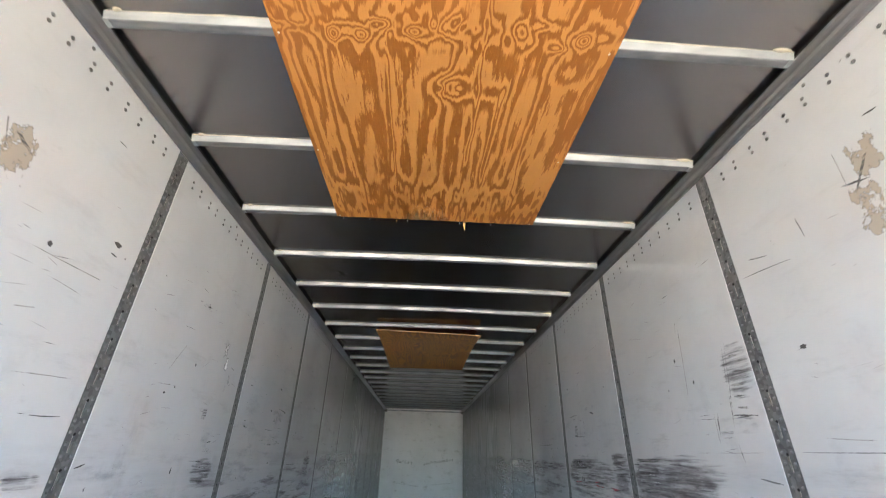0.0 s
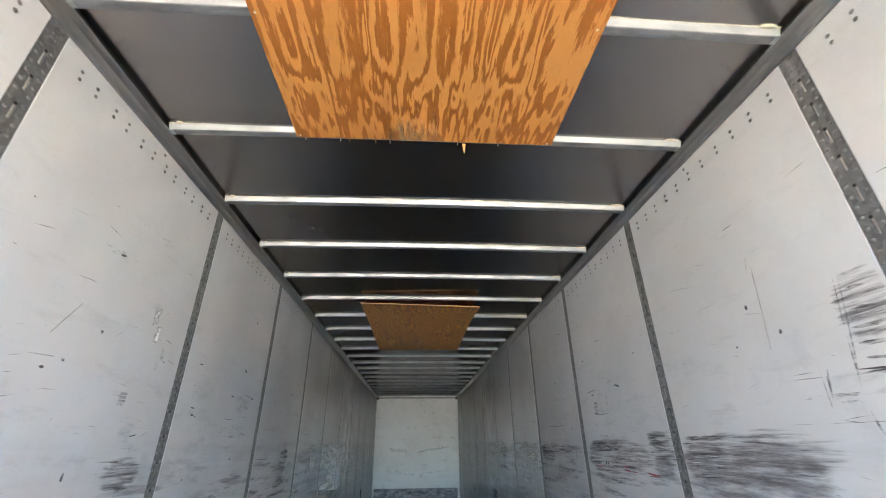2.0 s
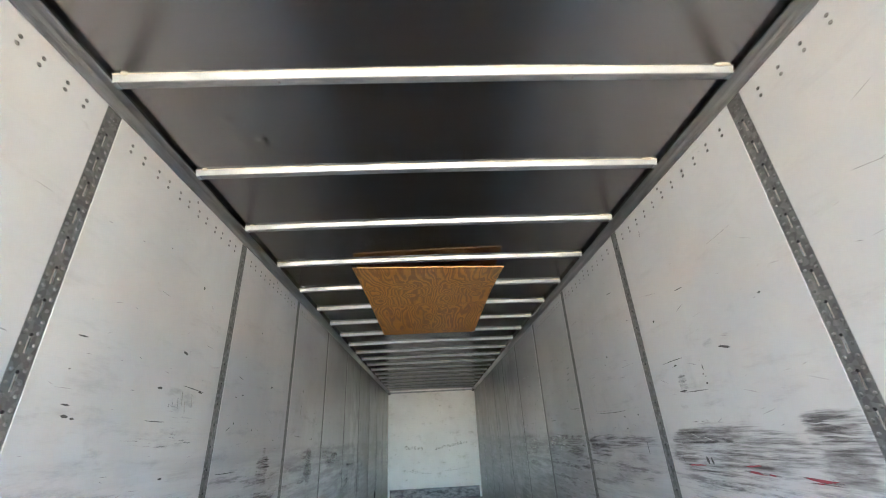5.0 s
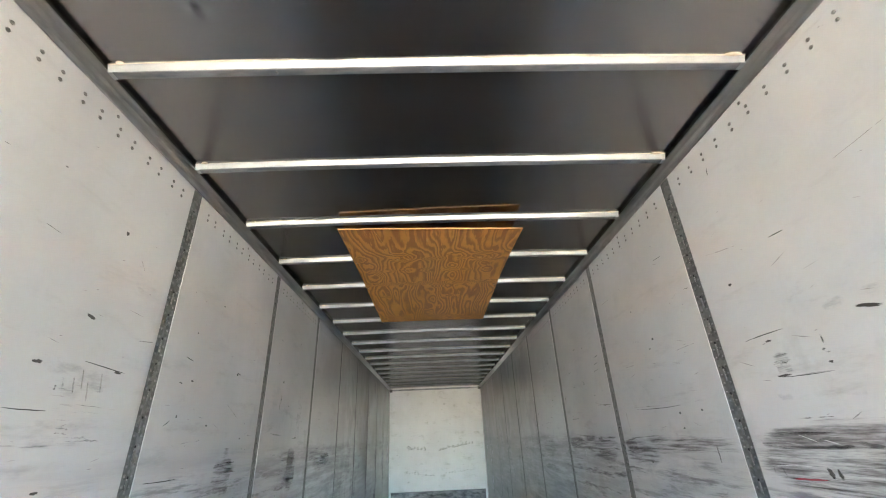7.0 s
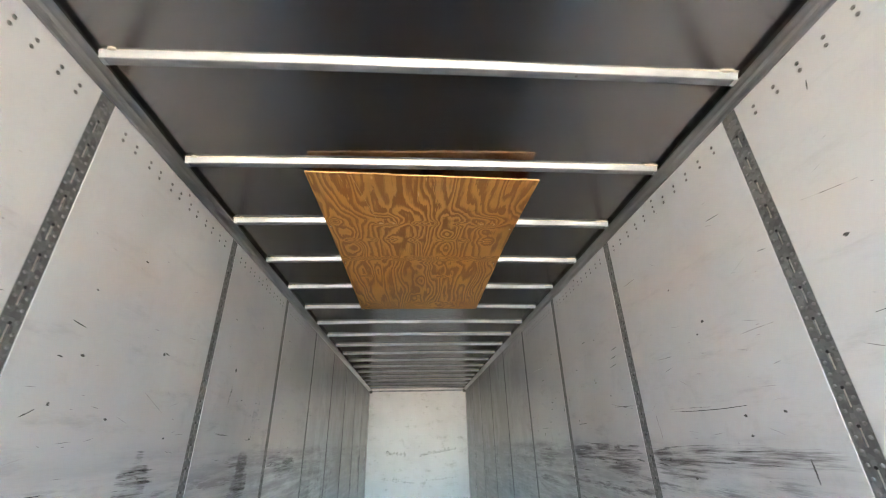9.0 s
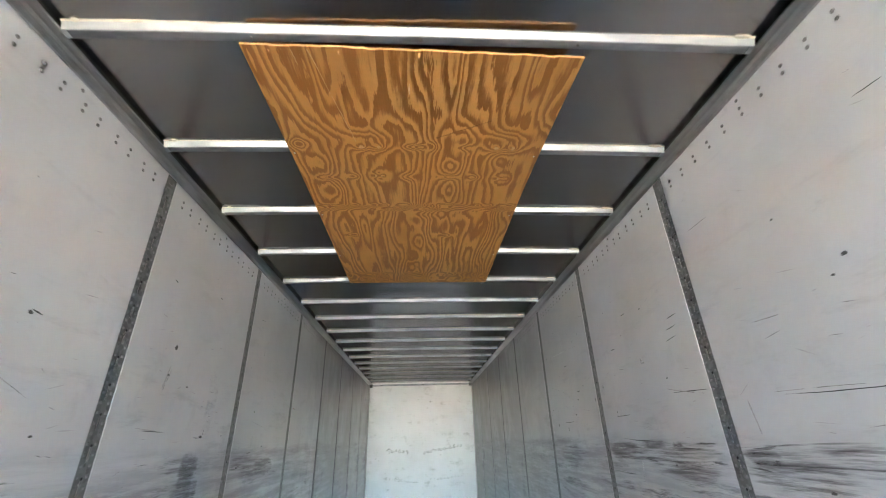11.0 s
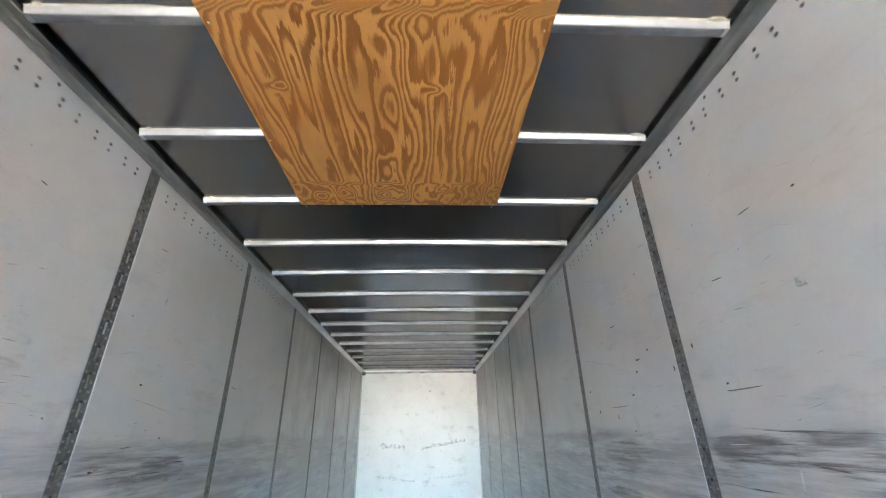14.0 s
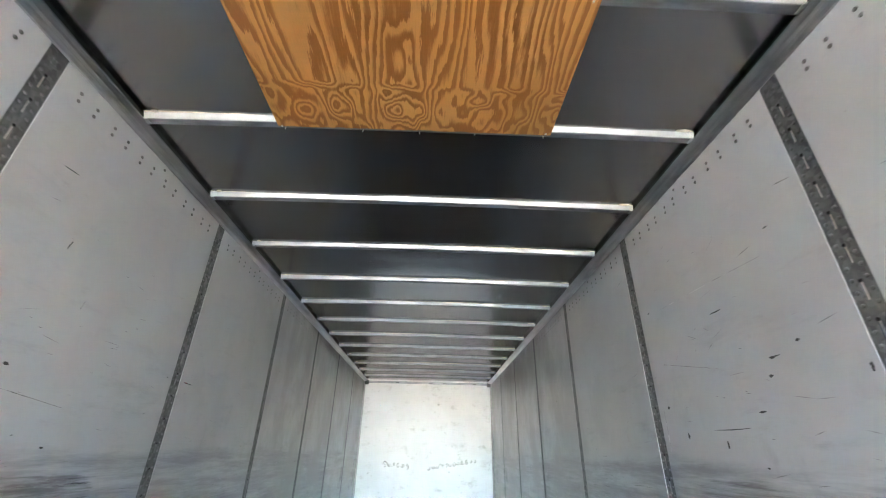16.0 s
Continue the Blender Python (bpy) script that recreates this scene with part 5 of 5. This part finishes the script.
scratch(R, (2.866, 1.310), (2.850, 1.278), 0.0200, DARK)
scratch(R, (2.826, 1.308), (2.818, 1.273), 0.0160, DARK)
scratch(R, (2.930, 1.615), (2.866, 1.615), 0.0100, DARK)
scratch(R, (2.869, 1.609), (2.676, 1.604), 0.0030, STREAK)
smear(R, 2.883, 1.653, 0.092, 0.042, RUBBER)
streaks(R, 2.86, 2.91, 1.625, 1.687, 10, STREAK, 0.60)
smear(R, 2.713, 1.540, 0.062, 0.052, GREY)
smear(R, 2.641, 1.529, 0.060, 0.044, GREY)
smear(R, 2.928, 1.542, 0.081, 0.045, GREY)
scratch(R, (2.941, 1.464), (2.764, 1.466), 0.0040, FAINT)
smear(R, 4.311, 1.372, 0.285, 0.065, RUBBER)
scratch(R, (4.453, 1.395), (3.785, 1.417), 0.0070, STREAK)
scratch(R, (4.203, 1.367), (3.297, 1.406), 0.0060, STREAK)
scratch(R, (4.467, 1.335), (3.364, 1.345), 0.0060, STREAK)
smear(R, 3.948, 1.242, 1.031, 0.163, GREY)
smear(R, 5.132, 1.402, 0.278, 0.053, HAZE)
smear(R, 5.525, 1.370, 0.423, 0.089, HAZE)
smear(R, 4.645, 1.378, 0.095, 0.023, RUBBER)
smear(R, 4.912, 1.401, 0.095, 0.029, HAZE)
scratch(R, (5.518, 1.434), (4.983, 1.412), 0.0080, STREAK)
scratch(R, (4.747, 1.409), (4.594, 1.407), 0.0080, STREAK)
scratch(R, (5.287, 1.331), (5.113, 1.311), 0.0070, STREAK)
scratch(R, (5.128, 1.324), (4.555, 1.341), 0.0050, STREAK)
scratch(R, (4.672, 1.335), (4.562, 1.328), 0.0100, STREAK)
scratch(R, (5.712, 1.242), (5.333, 1.237), 0.0050, STREAK)
scratch(R, (4.732, 1.321), (4.604, 1.322), 0.0050, STREAK)
scratch(R, (4.950, 1.290), (4.818, 1.293), 0.0050, STREAK)
scratch(R, (4.428, 1.385), (4.249, 1.399), 0.0120, STREAK)
scratch(R, (4.431, 1.375), (4.268, 1.378), 0.0100, STREAK)
scratch(R, (4.427, 1.345), (4.323, 1.343), 0.0160, STREAK)
scratch(R, (4.426, 1.325), (4.328, 1.315), 0.0080, STREAK)
scratch(R, (4.353, 1.402), (4.247, 1.402), 0.0060, STREAK)
scratch(R, (4.315, 1.343), (4.270, 1.349), 0.0180, STREAK)
smear(R, 4.357, 1.352, 0.181, 0.070, HAZE)
scratch(R, (5.338, 1.452), (5.301, 1.375), 0.0018, WHITE_LINE)
scratch(R, (5.290, 1.375), (5.324, 1.204), 0.0045, WHITE_LINE)
smear(R, 1.72, 1.410, 0.36, 0.085, RUBBER)
smear(R, 1.66, 1.250, 0.52, 0.150, HAZE)
smear(R, 1.36, 1.330, 0.50, 0.200, HAZE)
streaks(R, 1.50, 1.90, 1.210, 1.420, 26, STREAK, 0.55)
streaks(R, 1.15, 1.55, 1.230, 1.420, 18, STREAK, 0.45)
smear(R, 2.840, 1.405, 0.56, 0.080, HAZE)
streaks(R, 2.62, 3.10, 1.350, 1.440, 22, STREAK, 0.45)
streaks(R, 2.62, 3.12, 1.180, 1.300, 12, STREAK, 0.20)
smear(L, 1.70, 1.325, 0.17, 0.130, RUBBER)
streaks(L, 1.60, 1.80, 1.262, 1.385, 16, STREAK, 0.65)
scratch(L, (1.532, 1.377), (1.790, 1.372), 0.007, STREAK)
scratch(L, (1.122, 1.771), (1.220, 1.915), 0.006, FAINT)
smear(L, 2.16, 1.330, 0.50, 0.170, GREY)
smear(L, 1.58, 1.610, 0.060, 0.070, RUBBER)
scratch(L, (2.785, 1.911), (2.826, 1.901), 0.014, DARK)
smear(L, 2.86, 1.680, 0.30, 0.150, GREY)
smear(L, 2.82, 1.490, 0.26, 0.080, GREY)
for y, z in ((2.775, 1.650), (2.815, 1.665), (2.845, 1.690), (2.880, 1.655), (2.935, 1.685)):
    scratch(L, (y, z + 0.040), (y + 0.018, z - 0.035), 0.007, FAINT)
streaks(L, 2.72, 2.99, 1.600, 1.720, 12, STREAK, 0.25)
smear(L, 5.36, 1.790, 0.08, 0.240, GREY)
smear(L, 5.37, 1.600, 0.12, 0.260, GREY)
streaks(L, 5.29, 5.48, 1.520, 1.860, 16, FAINT, 0.50)
smear(L, 5.27, 1.350, 0.19, 0.150, HAZE)
smear(L, 5.24, 1.225, 0.22, 0.160, HAZE)
smear(L, 6.42, 1.300, 0.34, 0.140, HAZE)
scratch(L, (4.880, 1.830), (4.830, 1.660), 0.008, FAINT)
scratch(L, (4.748, 1.526), (4.971, 1.521), 0.006, STREAK)


def rub_panels():
    """Writes the rubbed patches into the liner panels."""
    for side in (L, R):
        for lo, hi, panel in walls[side][1]:
            me = panel.data
            at = np.empty(len(me.vertices) * 3, np.float32)
            me.vertices.foreach_get("co", at)
            y, z = at[1::3], at[2::3]
            for kind in (RUBBER, GREY, HAZE):
                cover = np.zeros(len(y))
                for k, (s, cy, cz, w, h, what) in enumerate(RUBS):
                    if s != side or what != kind or cy + w < lo or cy - w > hi:
                        continue
                    p, q = np.abs(y - cy) / w, np.abs(z - cz) / h
                    fade = 1 - (p ** 3 + q ** 3)
                    rough = 0.35 * drifting(y, z, 1.6 / w, 1.6 / h, k) + 0.2 * drifting(y, z, 5 / w, 4 / h, k + 500)
                    cover = np.maximum(cover, np.where(fade > 0, np.clip(fade * 1.3 + rough * np.minimum(1, 3 * fade), 0, 1.08), 0))
                me.attributes.new(kind, "FLOAT", "POINT").data.foreach_set("value", cover.astype(np.float32))


rub_panels()


def fine_wear(side):
    """Hair scratches and nicks strewn over each liner panel."""
    for lo, hi, panel in walls[side][1]:
        bm = bmesh.new()
        for _ in range(60):
            y, z = chance.uniform(lo + 0.05, hi - 0.15), chance.triangular(0.7, 2.6, 1.3)
            long = chance.choice((0.015, 0.02, 0.03, 0.05, 0.09))
            a = chance.gauss(0.05, 0.25)
            w = chance.uniform(0.0006, 0.0016)
            p, q = Vector((0, math.cos(a), math.sin(a))), Vector((0, -math.sin(a), math.cos(a)))
            c = Vector((side * (HALF - 0.0008), y, z))
            bm.faces.new([bm.verts.new(v) for v in (c, c + p * long * 0.5 + q * w, c + p * long, c + p * long * 0.5 - q * w)])
        tagged(part("hair_scratches", bm, M_HAIR, panel), kind="stuff")


M_HAIR = metal_material("hair_scratch", (0.36, 0.35, 0.34), (0.16, 0.15, 0.15), 0.6, (3, 5, 5), 0.0)
for s in (L, R):
    fine_wear(s)


def curl(x, z, r, spin):
    """A curled scrape on the front liner."""
    bm = bmesh.new()
    n = 12
    span = chance.uniform(3.2, 5.2)
    rows = []
    for i in range(n + 1):
        a = spin + span * i / n
        k = 1 - 0.35 * i / n
        rows.append([bm.verts.new((x + q * k * math.cos(a) * 0.75, FRONT - 0.0015, z + q * k * math.sin(a))) for q in (r * 1.35, r * 0.85)])
    for p, q in zip(rows, rows[1:]):
        bm.faces.new((p[0], q[0], q[1], p[1]))
    part("scrape", bm, M_SCRAPE, front)


M_SCRAPE = metal_material("scraped_liner", (0.50, 0.49, 0.46), (0.25, 0.245, 0.23), 0.6, (22, 9, 22), 0.0)
for i in range(9):
    curl(-0.80 + 0.058 * i + chance.uniform(-0.015, 0.015), 1.245 - 0.005 * i + chance.uniform(-0.02, 0.02), chance.uniform(0.012, 0.028), chance.uniform(0, 6))
for i in range(14):
    curl(0.06 + 0.068 * i + chance.uniform(-0.02, 0.02), 1.195 + 0.010 * i + chance.uniform(-0.015, 0.015), chance.uniform(0.012, 0.03), chance.uniform(0, 6))
for i in range(6):
    curl(-0.76 + 0.085 * i, 1.245 - 0.008 * i, chance.uniform(0.02, 0.045), chance.uniform(0, 6))
for i in range(12):
    curl(0.08 + 0.078 * i, 1.19 + 0.012 * i, chance.uniform(0.018, 0.036), chance.uniform(0, 6))
for i in range(11):
    curl(-0.80 + 0.07 * i, 0.67 - 0.008 * i, chance.uniform(0.012, 0.03), chance.uniform(0, 6))
for i in range(9):
    curl(0.22 + 0.08 * i, 0.63 + 0.006 * i, chance.uniform(0.012, 0.03), chance.uniform(0, 6))
